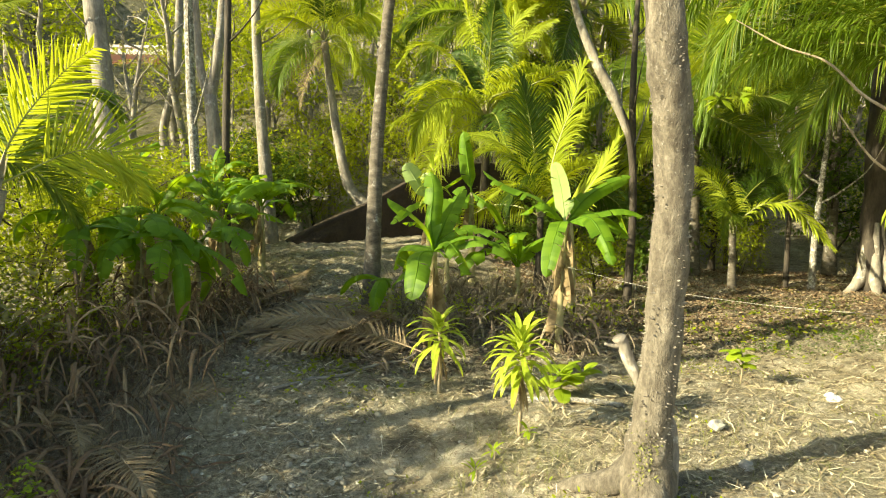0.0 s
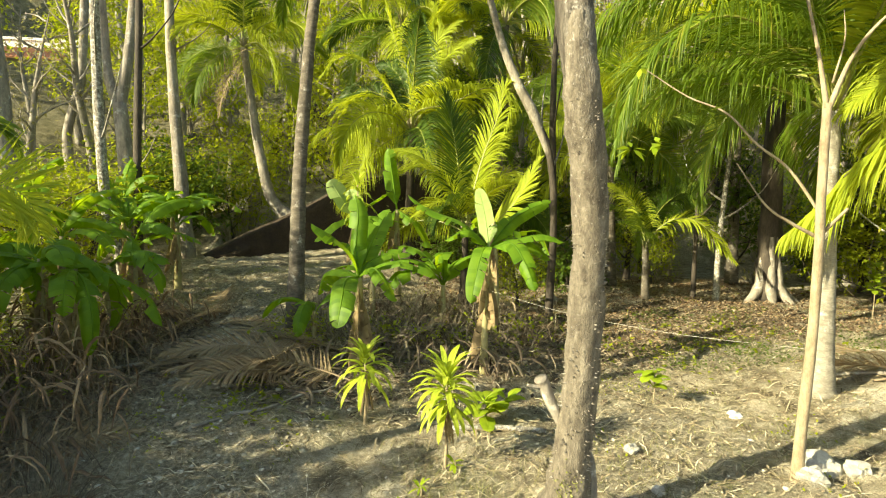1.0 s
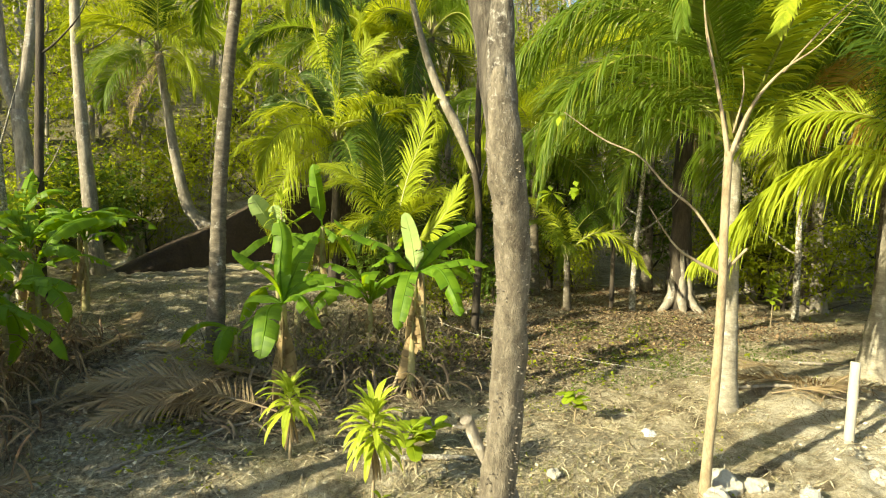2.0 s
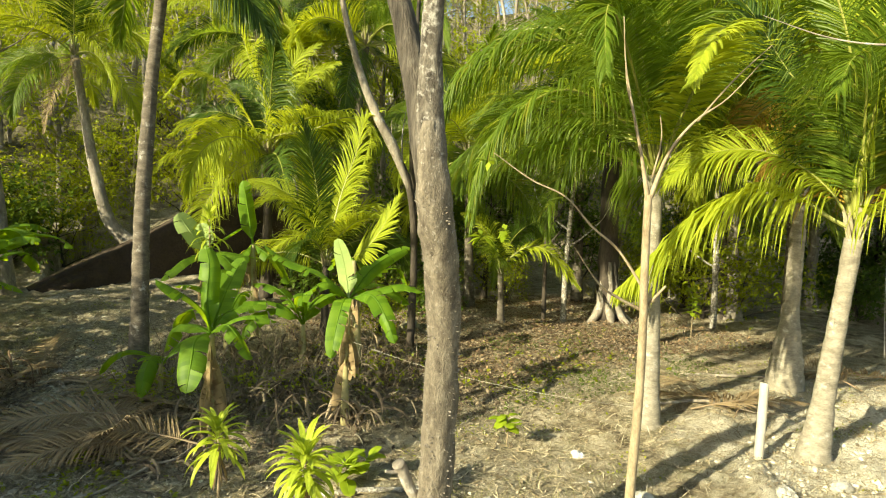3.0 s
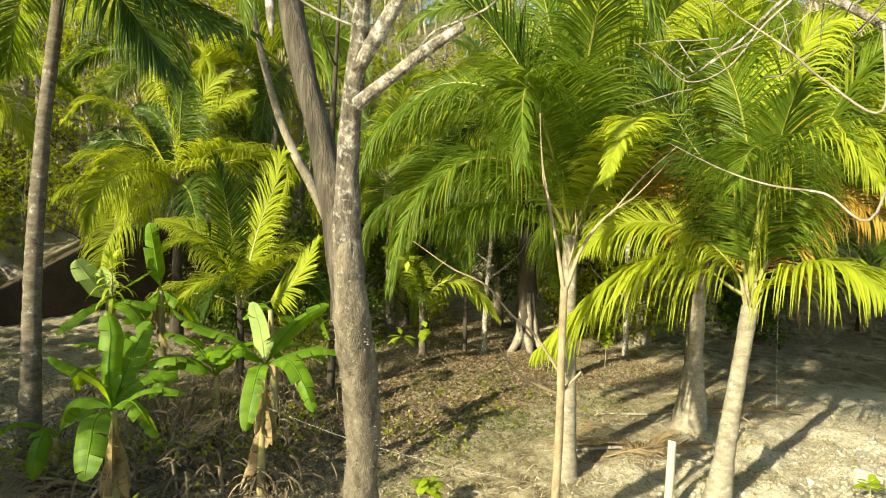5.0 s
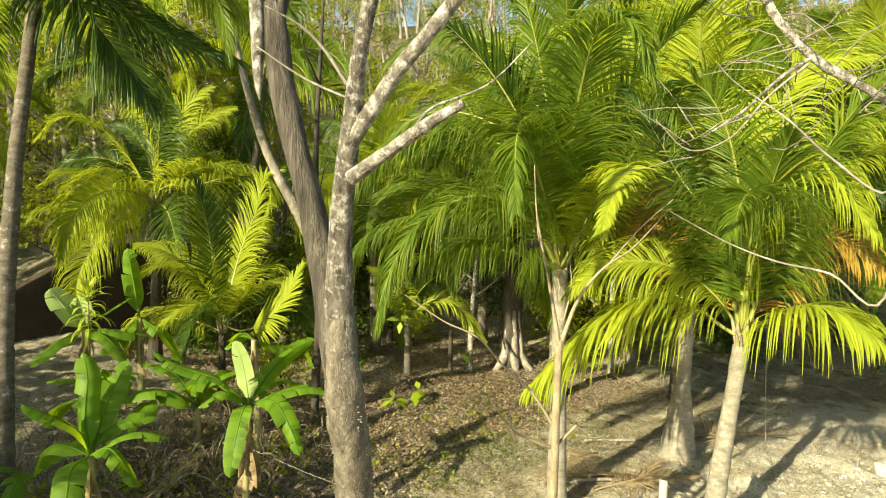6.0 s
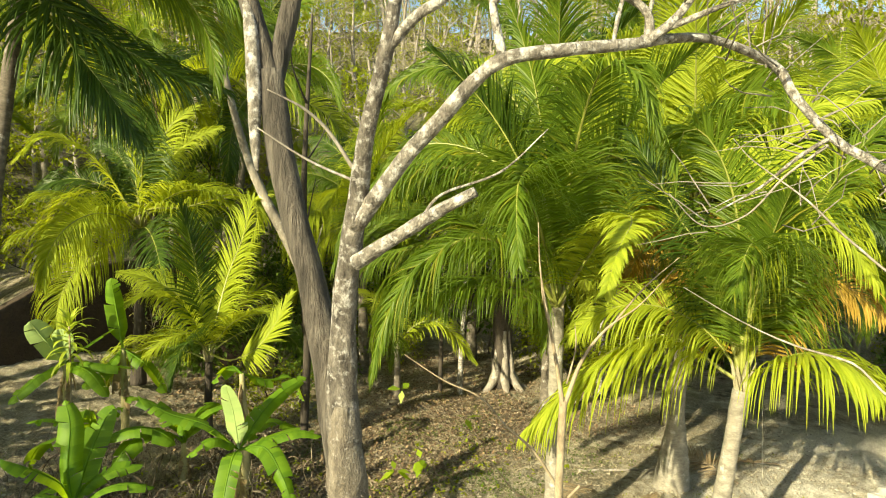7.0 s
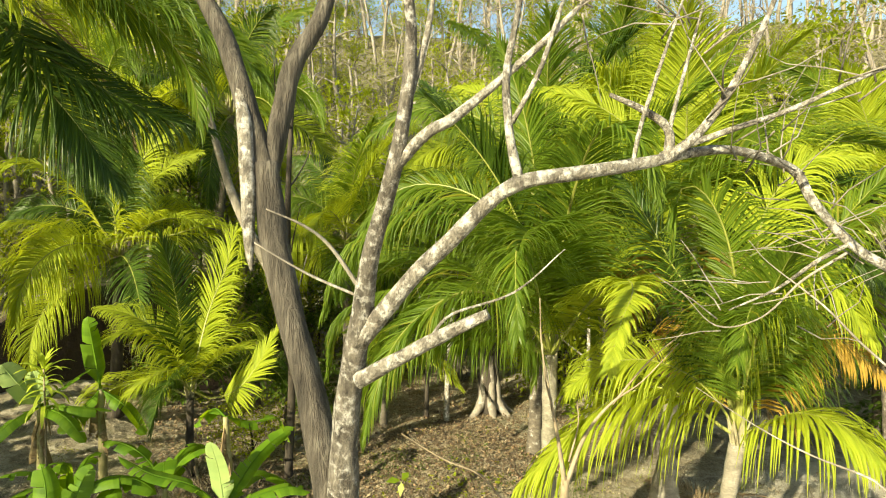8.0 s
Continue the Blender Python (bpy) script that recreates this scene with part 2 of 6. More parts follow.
ROPE = plain_mat("white_cord", (0.45, 0.43, 0.37), (0.6, 0.58, 0.52), 20, 0.8, 0.001)
BAG = plain_mat("plastic_bag", (0.60, 0.61, 0.66), (0.78, 0.79, 0.84), 12, 0.4, 0.01)
TILE = plain_mat("terracotta_roof", (0.36, 0.15, 0.075), (0.50, 0.24, 0.13), 1.2, 0.85, 0.02)
WHITEWALL = plain_mat("whitewash", (0.66, 0.65, 0.60), (0.80, 0.79, 0.75), 1.5, 0.85, 0.005)
GLASS_DARK = plain_mat("dark_pane", (0.02, 0.022, 0.025), (0.04, 0.045, 0.05), 2, 0.1, 0.001)
MOSS = litter_mat("moss_tufts", [(0.0, (0.12, 0.13, 0.03)), (1.0, (0.26, 0.27, 0.07))])


# ---------------------------------------------------------------- building helpers
def mesh_of(name, V, F, mat, smooth=True):
    me = bpy.data.meshes.new(name)
    me.from_pydata([tuple(v) for v in V], [], F)
    for mt in (mat if isinstance(mat, (list, tuple)) else [mat]):
        me.materials.append(mt)
    if smooth:
        me.polygons.foreach_set("use_smooth", [True] * len(me.polygons))
    me.update()
    return me


def quads_of(name, V, n_faces, mat, per=4):
    """A mesh of loose pieces, each of per vertices in a row."""
    me = bpy.data.meshes.new(name)
    me.vertices.add(len(V))
    me.vertices.foreach_set("co", np.asarray(V, dtype=np.float32).ravel())
    me.loops.add(n_faces * per)
    me.loops.foreach_set("vertex_index", np.arange(n_faces * per, dtype=np.int32))
    me.polygons.add(n_faces)
    me.polygons.foreach_set("loop_start", np.arange(0, n_faces * per, per, dtype=np.int32))
    me.materials.append(mat)
    me.update(calc_edges=True)
    return me


def part(name, me, parent, label="", m=None, kind=""):
    ob = new(name, me)
    ob.parent = parent
    if m is not None:
        ob.matrix_basis = m
    return tagged(ob, label=label, kind=kind)


def thing(name, at, label, category, group="", kind="", turn=0.0):
    ob = new(name)
    ob.empty_display_size = 0.2
    ob.matrix_basis = pose(at[0], at[1], at[2], 0, 0, turn)
    return tagged(ob, label, category, group, kind)


def spline(P, per=6):
    """A smooth curve through P, per steps a span."""
    P = [Vector(p) for p in P]
    Q = [P[0] * 2 - P[1], *P, P[-1] * 2 - P[-2]]
    out = []
    for i in range(1, len(Q) - 2):
        a, b, c, d = Q[i - 1:i + 3]
        for k in range(per):
            u = k / per
            out.append(0.5 * (2 * b + (c - a) * u + (2 * a - 5 * b + 4 * c - d) * u * u + (3 * b - a - 3 * c + d) * u ** 3))
    return out + [P[-1]]


def tube(V, F, pts, radii, seg=10, rough=0.0, rings=0.0, seed=0):
    """A limb along pts, radii spread over its length, added to V and F. rough: uneven sides; rings: leaf scars."""
    n, base = len(pts), len(V)
    u = None
    for i, p in enumerate(pts):
        t = (pts[min(i + 1, n - 1)] - pts[max(i - 1, 0)]).normalized()
        u = (t.orthogonal() if u is None else u - t * u.dot(t)).normalized()
        w = t.cross(u)
        r = float(np.interp(i / (n - 1), np.linspace(0, 1, len(radii)), radii))
        if rings:
            r *= 1 + rings * ((i % 3) - 1)
        for k in range(seg):
            a = 2 * math.pi * k / seg
            rr = r * (1 + (rough * noise.noise(Vector((math.cos(a) * 1.6 + seed, math.sin(a) * 1.6, i * 0.35 + seed))) if rough else 0))
            V.append(p + (u * math.cos(a) + w * math.sin(a)) * rr)
    for i in range(n - 1):
        for k in range(seg):
            a, b = base + i * seg + k, base + i * seg + (k + 1) % seg
            F.append((a, b, b + seg, a + seg))
    F.append(tuple(range(base + seg - 1, base - 1, -1)))
    F.append(tuple(base + (n - 1) * seg + k for k in range(seg)))


def limb_mesh(name, P, radii, mat, seg=10, per=6, rough=0.12, rings=0.0, origin=(0, 0, 0)):
    V, F = [], []
    tube(V, F, spline(P, per), radii, seg, rough, rings, len(P) + P[0][0])
    o = Vector(origin)
    return mesh_of(name, [v - o for v in V], F, mat)


def sm(a, b, v):
    u = min(1.0, max(0.0, (v - a) / (b - a)))
    return u * u * (3 - 2 * u)


BANK = [(-4.7, 18.4, 1.05), (-3.7, 19.0, 1.62), (-2.7, 19.65, 2.13), (-1.6, 20.1, 2.75), (-0.5, 20.6, 3.35), (0.7, 21.1, 3.7), (2.6, 21.8, 3.8), (5.0, 22.4, 3.6)]


def ground_z(x, y):
    left = sm(5, -1, x)
    z = -0.05 + 0.3 * sm(4, 9, x) + left * (0.11 * (min(y, 22) - 8.8) - 0.25 * sm(8, 6, y) * sm(1, -1, x))
    if y < 5:
        z = z + left * 0.11 * (5 - y) * 0.8
    r = math.hypot(x - 2, y)
    z += 0.5 * max(0.0, r - 24) * sm(22, 34, r) * (sm(-8, 6, y) if x > 0 else sm(2, 16, y))
    if r > 90:
        z -= 0.5 * (r - 90) * (sm(-8, 6, y) if x > 0 else sm(2, 16, y))
    if y > 30 and x < -8:
        z += (9.6 - z) * sm(15, 8, math.hypot(x + 25, y - 48))
    if -4.7 < x < 8 and y > 17:
        yb = float(np.interp(x, [b[0] for b in BANK], [b[1] for b in BANK]))
        top = float(np.interp(x, [b[0] for b in BANK], [b[2] for b in BANK]))
        k = sm(yb - 0.02, yb + 0.25, y) * sm(8, 5, x)
        z = z + (max(z, top - 0.04 + 0.05 * (y - yb)) - z) * k
    elif x <= -4.7 and y > 18:
        z += 0.9 * sm(18.4, 22, y) * sm(-12, -4.7, x)
    return z


def rough_z(x, y):
    v = Vector((x, y, 0))
    return ground_z(x, y) + 0.10 * noise.noise(v * 0.55) + 0.045 * noise.noise(v * 1.9) + 0.04 * noise.noise(v * 4.6) + 0.03 * noise.noise(v * 9.0) + (0.26 * max(0, noise.noise(v * 1.7)) * sm(5.5, 2.0, math.hypot((x - 9.5) / 1.6, y - 4.0)))


# ---------------------------------------------------------------- ground
def spread(lo, hi, step, far):
    mid = list(np.arange(lo, hi, step))
    a, b, s = [lo], [mid[-1]], step
    while b[-1] < far:
        s *= 1.22
        b.append(b[-1] + s)
        a.append(a[-1] - s)
    return a[:0:-1] + mid + b[1:]


def build_ground():
    xs, ys = spread(-6.5, 13.5, 0.054, 900), spread(-2.0, 20.8, 0.06, 900)
    V = [(x, y, rough_z(x, y)) for y in ys for x in xs]
    w = len(xs)
    F = [(j * w + i, j * w + i + 1, (j + 1) * w + i + 1, (j + 1) * w + i) for j in range(len(ys) - 1) for i in range(w - 1)]
    tagged(new("ground", mesh_of("ground", V, F, GROUND)), "dry stony earth strewn with litter under the trees", "ground", kind="structure")


build_ground()


def build_bank():
    """The cut bank of earth along the far end of the track, its shade put into the colour."""
    b = thing("earth_bank", (BANK[0][0], BANK[0][1], 0), "cut bank of bare brown earth beside the track, darkened for its shade", "earth bank", kind="structure")
    P = spline([(x, y, z) for x, y, z in BANK], 10)
    V, F, rows = [], [], 9
    for i, p in enumerate(P):
        t = (P[min(i + 1, len(P) - 1)] - P[max(i - 1, 0)]).normalized()
        out = Vector((t.y, -t.x, 0)).normalized()
        g = ground_z(p.x + out.x * 0.4, p.y + out.y * 0.4) - 0.25
        for k in range(rows):
            u = k / (rows - 1)
            q = Vector((p.x, p.y, 0)) + out * (0.22 * (1 - u) + 0.10 * noise.noise(Vector((i * 0.23, u * 3, 1))) + 0.05 * noise.noise(Vector((i * 0.9, u * 9, 4))))
            q.z = g + (p.z - g) * u + 0.05 * noise.noise(Vector((i * 0.4, 0, 7)))
            V.append(q)
        V.append(Vector((p.x, p.y, p.z + 0.03)) - out * 0.5)
        V.append(Vector((p.x, p.y, g)) - out * 0.5)
    w = rows + 2
    for i in range(len(P) - 1):
        for k in range(w):
            a, c = i * w + k, i * w + (k + 1) % w
            F.append((a, c, c + w, a + w))
    F += [tuple(range(w)), tuple((len(P) - 1) * w + k for k in reversed(range(w)))]
    o = Vector((BANK[0][0], BANK[0][1], 0))
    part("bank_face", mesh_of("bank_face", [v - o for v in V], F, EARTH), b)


build_bank()


# ---------------------------------------------------------------- leaves and fronds
def frond_mesh(L, rise, droop, hang, seed, mat=None, stalk=None, n=112, ll=1.05, lw=0.030, petiole=0.16, lift=0.25, twist=0.0, roll=0.0, bend=1.35, sweep=(22, 50), spine=None):
    """A feather leaf growing along +x from the crown, or along spine: stalk and two rows of creased leaflets.
    rise: degrees above level at its root; droop: degrees that it bends down by its tip; hang: how far the leaflets fall."""
    rnd = random.Random(seed)
    steps = 26
    if spine:
        fine = spline(spine, 12)
        run = np.concatenate(([0.0], np.cumsum([(fine[i + 1] - fine[i]).length for i in range(len(fine) - 1)])))
        L = float(run[-1])
        cols = [np.interp(np.linspace(0, L, steps + 1), run, [q[c] for q in fine]) for c in range(3)]
        pts = [Vector(q) for q in zip(*cols)]
    else:
        pts, p = [Vector((0, 0, 0))], Vector((0, 0, 0))
        side = rnd.uniform(-0.12, 0.12)
        for i in range(steps):
            s = (i + 0.5) / steps
            a = radians(rise - droop * s ** bend)
            p = p + Vector((math.cos(a) * math.cos(side * s), math.cos(a) * math.sin(side * s), math.sin(a))) * (L / steps)
            pts.append(p)
    V, F = [], []
    tube(V, F, pts, [0.027 * L / 3.2, 0.016 * L / 3.2, 0.009 * L / 3.2, 0.002], 5)
    nf = len(F)
    sides, S = [], None
    for k in range(steps):
        T = (pts[k + 1] - pts[k]).normalized()
        S = Vector((-T.y, T.x, 0)) if S is None else S - T * S.dot(T)
        S.normalize()
        sides.append((T, S.copy(), T.cross(S)))
    for i in range(n):
        s = petiole + (0.995 - petiole) * (i / (n - 1)) ** 0.96
        f = s * steps
        k = min(int(f), steps - 1)
        q = pts[k].lerp(pts[k + 1], f - k)
        T, S, U = sides[k]
        tw = radians(roll + twist * s)
        for sgn in (1, -1):
            if rnd.random() < 0.05:
                continue
            clump = noise.noise(Vector((s * 14, seed * 3.7 + sgn, 0)))
            beta = radians(sweep[0] + sweep[1] * s ** 1.5 + rnd.uniform(-7, 7) + 9 * clump)
            S2 = S * math.cos(tw) + U * math.sin(tw)
            U2 = U * math.cos(tw) - S * math.sin(tw)
            d = (S2 * sgn * math.cos(beta) + T * math.sin(beta) + U2 * (lift + rnd.uniform(-0.12, 0.12))).normalized()
            ln = ll * L / 3.2 * (0.55 + 0.45 * math.sin(math.pi * min(1, 0.18 + s * 0.9))) * (1 - 0.55 * max(0, s - 0.72) / 0.28) * rnd.uniform(0.86, 1.1)
            w0 = lw * L / 3.2 * rnd.uniform(0.8, 1.12)
            b0, q2 = len(V), q.copy()
            h = hang * rnd.uniform(0.7, 1.3) * (1 + 0.45 * noise.noise(Vector((s * 9, seed * 1.3 - sgn, 5))))
            spin = rnd.uniform(-0.35, 0.35)
            for j, wd in enumerate((0.5, 1.0, 0.85, 0.5, 0.06)):
                W = T - d * T.dot(d)
                W = W.normalized() if W.length > 0.05 else U.copy()
                N = d.cross(W)
                W, N = (W * math.cos(spin) + N * math.sin(spin)) * (w0 * wd * 0.5), (N * math.cos(spin) - W * math.sin(spin)) * (w0 * wd * 0.22)
                V.append(q2 - W)
                V.append(q2 + (N if N.z > 0 else -N))
                V.append(q2 + W)
                if j:
                    c = b0 + 3 * j
                    F.append((c - 3, c - 2, c + 1, c))
                    F.append((c - 2, c - 1, c + 2, c + 1))
                q2 = q2 + d * (ln / 4)
                d = (d + Vector((0, 0, -1)) * h * (0.15 + 0.35 * j)).normalized()
    me = mesh_of("frond", V, F, [mat or PALM_LEAF, stalk or RACHIS], False)
    me.polygons.foreach_set("material_index", [1] * nf + [0] * (len(F) - nf))
    return me


def blade_mesh(L, W, rise, droop, mat, fold=0.35, tears=0.0, seed=0, n=14, stalk=0.12, wave=0.0, tip=1.0, blunt=0.5, spine=None, roll=0.0):
    """A broad leaf growing along +x, or along spine: midrib and a blade on each side, torn into strips where tears is above 0."""
    rnd = random.Random(seed)
    if spine:
        fine = spline(spine, 10)
        run = np.concatenate(([0.0], np.cumsum([(fine[i + 1] - fine[i]).length for i in range(len(fine) - 1)])))
        L = float(run[-1])
        pts = [Vector(q) for q in zip(*[np.interp(np.linspace(0, L, n + 1), run, [q[c] for q in fine]) for c in range(3)])]
    else:
        pts, p = [Vector((0, 0, 0))], Vector((0, 0, 0))
        for i in range(n):
            a = radians(rise - droop * ((i + 0.5) / n) ** 1.2)
            p = p + Vector((math.cos(a), 0, math.sin(a))) * (L / n)
            pts.append(p)
    V, F = [], []
    tube(V, F, pts, [W * 0.06, W * 0.035, W * 0.008], 5)
    axes, S = [], None
    for i in range(n + 1):
        T = (pts[min(i + 1, n)] - pts[max(i - 1, 0)]).normalized()
        if S is None:
            S = Vector((-T.y, T.x, 0)) if math.hypot(T.x, T.y) > 0.05 else Vector((0, 1, 0))
        S = (S - T * S.dot(T)).normalized()
        U, c, d = T.cross(S), math.cos(radians(roll)), math.sin(radians(roll))
        axes.append((T, S * c + U * d, U * c - S * d))

    def row(i, extra, sgn):
        s = max(0.0, (i / n - stalk) / (1 - stalk))
        w = W * 0.5 * min(1.0, 0.25 + s * 5) * math.sqrt(max(0.0, 1 - (max(0.0, s - blunt) / (1 - blunt)) ** 2)) * (1 if s < 0.6 else 1 - (1 - tip) * (s - 0.6) / 0.4) if s > 0 else 0.0
        T, S, U = axes[i]
        out = []
        for j, k in enumerate((0.0, 0.5, 1.0)):
            bend = (fold + extra) * k + wave * math.sin(i * 1.7 + j) * k
            out.append(pts[i] + S * (sgn * w * k * math.cos(bend * 0.9)) + U * (w * k * (0.30 - bend * 1.1)) + T * (w * 0.25 * k))
        return out
    for sgn in (1, -1):
        ex = 0.0
        base = None
        for i in range(max(1, int(stalk * n)), n):
            torn = rnd.random() < tears
            if torn or base is None:
                ex = rnd.uniform(-0.1, 0.9) if tears else 0.0
                base = None
            r0, r1 = row(i, ex, sgn), row(i + 1, ex, sgn)
            if torn:
                r0 = [a.lerp(b, 0.16 * k) for k, (a, b) in enumerate(zip(r0, r1))]
            b0 = len(V)
            V += r0 + r1
            for k in range(2):
                q = (b0 + k, b0 + k + 1, b0 + k + 4, b0 + k + 3)
                F.append(q if sgn > 0 else q[::-1])
            base = b0
    return mesh_of("leaf", V, F, mat)


FRONDS = {}
for rise in (80, 62, 45, 28, 8, -18):
    FRONDS[rise] = [frond_mesh(3.2, rise, {80: 45, 62: 85, 45: 95, 28: 85, 8: 70, -18: 50}[rise] + 16 * k, 0.6 + 0.5 * k, rise + 7 * k, roll=(0, 38, -48)[k]) for k in range(3)]
def recoloured(meshes, mat):
    out = {rise: [me.copy() for me in group] for rise, group in meshes.items()}
    for group in out.values():
        for me in group:
            me.materials[0] = mat
    return out


# the same fronds again in the sunlit and the shade-dark colours
SUNNY_FRONDS, DEEP_SHADED_FRONDS = recoloured(FRONDS, PALM_SUNNY), recoloured(FRONDS, PALM_DEEP_SHADED)
DEAD_FRONDS = [frond_mesh(3.0, r, d, 0.9, 90 + i, PALM_DEAD, RACHIS_DEAD, 40, 0.6, 0.026) for i, (r, d) in enumerate(((-25, 55), (-45, 38), (-5, 75)))]
FLAT_FRONDS = [frond_mesh(2.6, r, d, 0.30, 70 + i, PALM_DEAD, RACHIS_DEAD, 64, 0.85, 0.034, lift=0.1, roll=(0, 25, -25)[i]) for i, (r, d) in enumerate(((14, 26), (9, 14), (20, 36)))]


def palm(base, crown, r0, r1, own, count, label, seed, size=1.0, dead=0, bark=None, rings=0.028, mid=None, flare=1.5, low=-18, group="coconut palms", spare=(), sunny=0.3):
    """A palm: ringed trunk, crown shaft of old leaf bases, fronds as parts. own: fronds of its own as (turn, mesh, scale)."""
    rnd = random.Random(seed)
    base, crown = Vector(base), Vector(crown)
    t = thing("coconut_palm", base, label, "palm tree", group)
    P = [Vector((0, 0, -0.15)), *[Vector(q) - base for q in (mid or [base.lerp(crown, 0.5)])], crown - base]
    n = max(4, int((crown - base).length / 0.09 / (len(P) - 1)))
    V, F = [], []
    radii = [r0 * flare, r0 * (0.3 + 0.7 * flare) * 0.86, r0 * 1.04, r0 * 0.95, r0 * 0.88, r0 * 0.8, r1, r1]
    tube(V, F, spline(P, n), radii, 14, 0.06, rings, seed)
    part("trunk", mesh_of("trunk", V, F, bark or BARK_PALM), t)
    top = crown - base
    for i in range(9):
        a = 40 * i + rnd.uniform(-10, 10)
        m = blade_mesh(0.6 * size, 0.12 * size, 80, 14, FIBRE, 0.8, 0, seed + i, 5, 0.02, tip=0.4)
        part("leaf_base", m, t, m=pose(*(top + Vector((0, 0, -0.12 - 0.04 * (i % 3)))), 0, 0, a))
    turns = [o[0] for o in own]
    for turn, me, sc, *down in own:
        part("frond", me, t, m=pose(top.x, top.y, top.z - (down[0] if down else 0), 0, 0, turn) @ Matrix.Scale(sc, 4))
    rises = [r for r in (80, 62, 45, 28, 8, -18) if r >= low]
    for i in range(count):
        turn = (i * 137.5 + rnd.uniform(-14, 14) + seed * 31) % 360
        r = rises[int(len(rises) * i / count)]
        if any(abs((turn - a + 180) % 360 - 180) < b for a, b in spare) and r < 60:
            continue
        part("frond", rnd.choice(rnd.choices((SUNNY_FRONDS, FRONDS, DEEP_SHADED_FRONDS), (sunny, 0.8 - 0.8 * sunny, 0.2))[0][r]), t, m=pose(top.x, top.y, top.z + 0.12 * (r > 40), 0, 0, turn) @ Matrix.Scale(size * rnd.uniform(0.88, 1.1), 4))
    for i in range(dead):
        part("dead_frond", rnd.choice(DEAD_FRONDS), t, "dry brown hanging frond", pose(top.x, top.y, top.z - 0.1, 0, 0, rnd.uniform(0, 360)) @ Matrix.Scale(size * rnd.uniform(0.75, 1.0), 4))
    return t


# ---------------------------------------------------------------- the palms
def add_frond(tree, P, hang=0.8, mat=None, roll=0.0, leaf=0.9, wide=0.031, seed=0, lift=0.12, gap=0.030, stalk=None, petiole=0.14, sweep=(22, 50)):
    """One frond of a palm along the points P, with leaflets leaf long and wide broad."""
    o = tree.matrix_basis.translation
    Q = [Vector(p) - o for p in P]
    L = sum((Q[i + 1] - Q[i]).length for i in range(len(Q) - 1))
    part("frond", frond_mesh(L, 0, 0, hang, seed, mat, stalk, max(24, int(L * (1 - petiole) / gap)), leaf * 3.2 / L, wide * 3.2 / L, petiole, lift, 0.0, roll, sweep=sweep, spine=Q), tree)


# the leaning young palm with the bright low fronds
D0, D1 = (7.46, 5.66, 0.17), (7.44, 5.26, 3.15)
palm_d = palm(D0, D1, 0.13, 0.105, [], 4, "leaning young coconut palm with sunlit yellow-green fronds", 3, 1.0, 0, low=62, spare=((217, 60), (150, 25), (-20, 30)), flare=1.9, sunny=0.2)
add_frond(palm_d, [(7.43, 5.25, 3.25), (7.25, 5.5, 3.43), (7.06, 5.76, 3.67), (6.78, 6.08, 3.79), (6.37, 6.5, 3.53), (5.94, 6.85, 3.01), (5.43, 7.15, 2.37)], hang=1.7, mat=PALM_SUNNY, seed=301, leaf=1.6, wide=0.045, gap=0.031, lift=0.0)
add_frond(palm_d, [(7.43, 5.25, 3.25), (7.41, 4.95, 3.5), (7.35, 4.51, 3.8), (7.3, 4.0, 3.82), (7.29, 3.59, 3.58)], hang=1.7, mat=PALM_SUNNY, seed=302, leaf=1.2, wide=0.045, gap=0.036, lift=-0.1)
add_frond(palm_d, [(7.43, 5.25, 3.25), (7.47, 5.77, 4.68), (7.2, 6.17, 5.41), (6.88, 6.49, 6.2), (6.58, 6.73, 6.71)], hang=0.8, mat=PALM_DEEP_SHADED, seed=303, leaf=1.1)
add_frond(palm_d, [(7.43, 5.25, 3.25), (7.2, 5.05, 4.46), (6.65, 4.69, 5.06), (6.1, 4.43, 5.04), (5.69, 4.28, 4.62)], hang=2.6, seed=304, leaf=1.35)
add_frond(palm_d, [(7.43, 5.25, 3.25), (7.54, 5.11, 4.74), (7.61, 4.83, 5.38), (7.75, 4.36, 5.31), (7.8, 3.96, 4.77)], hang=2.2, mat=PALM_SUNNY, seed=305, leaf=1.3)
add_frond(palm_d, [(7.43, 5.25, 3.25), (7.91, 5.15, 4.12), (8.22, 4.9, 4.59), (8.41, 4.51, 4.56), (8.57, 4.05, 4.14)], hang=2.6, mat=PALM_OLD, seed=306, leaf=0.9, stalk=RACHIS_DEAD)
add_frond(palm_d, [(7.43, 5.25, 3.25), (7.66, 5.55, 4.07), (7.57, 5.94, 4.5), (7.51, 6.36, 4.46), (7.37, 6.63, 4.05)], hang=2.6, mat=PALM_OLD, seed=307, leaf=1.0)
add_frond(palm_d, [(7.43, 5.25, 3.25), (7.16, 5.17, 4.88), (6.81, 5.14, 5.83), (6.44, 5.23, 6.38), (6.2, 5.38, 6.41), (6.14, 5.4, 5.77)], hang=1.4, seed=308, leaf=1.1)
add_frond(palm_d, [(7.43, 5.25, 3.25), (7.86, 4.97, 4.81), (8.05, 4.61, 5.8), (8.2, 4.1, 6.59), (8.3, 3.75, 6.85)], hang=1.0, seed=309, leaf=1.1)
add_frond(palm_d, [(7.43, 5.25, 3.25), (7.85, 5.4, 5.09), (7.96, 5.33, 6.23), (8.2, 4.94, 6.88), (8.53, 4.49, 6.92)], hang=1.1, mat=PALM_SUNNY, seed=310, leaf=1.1)
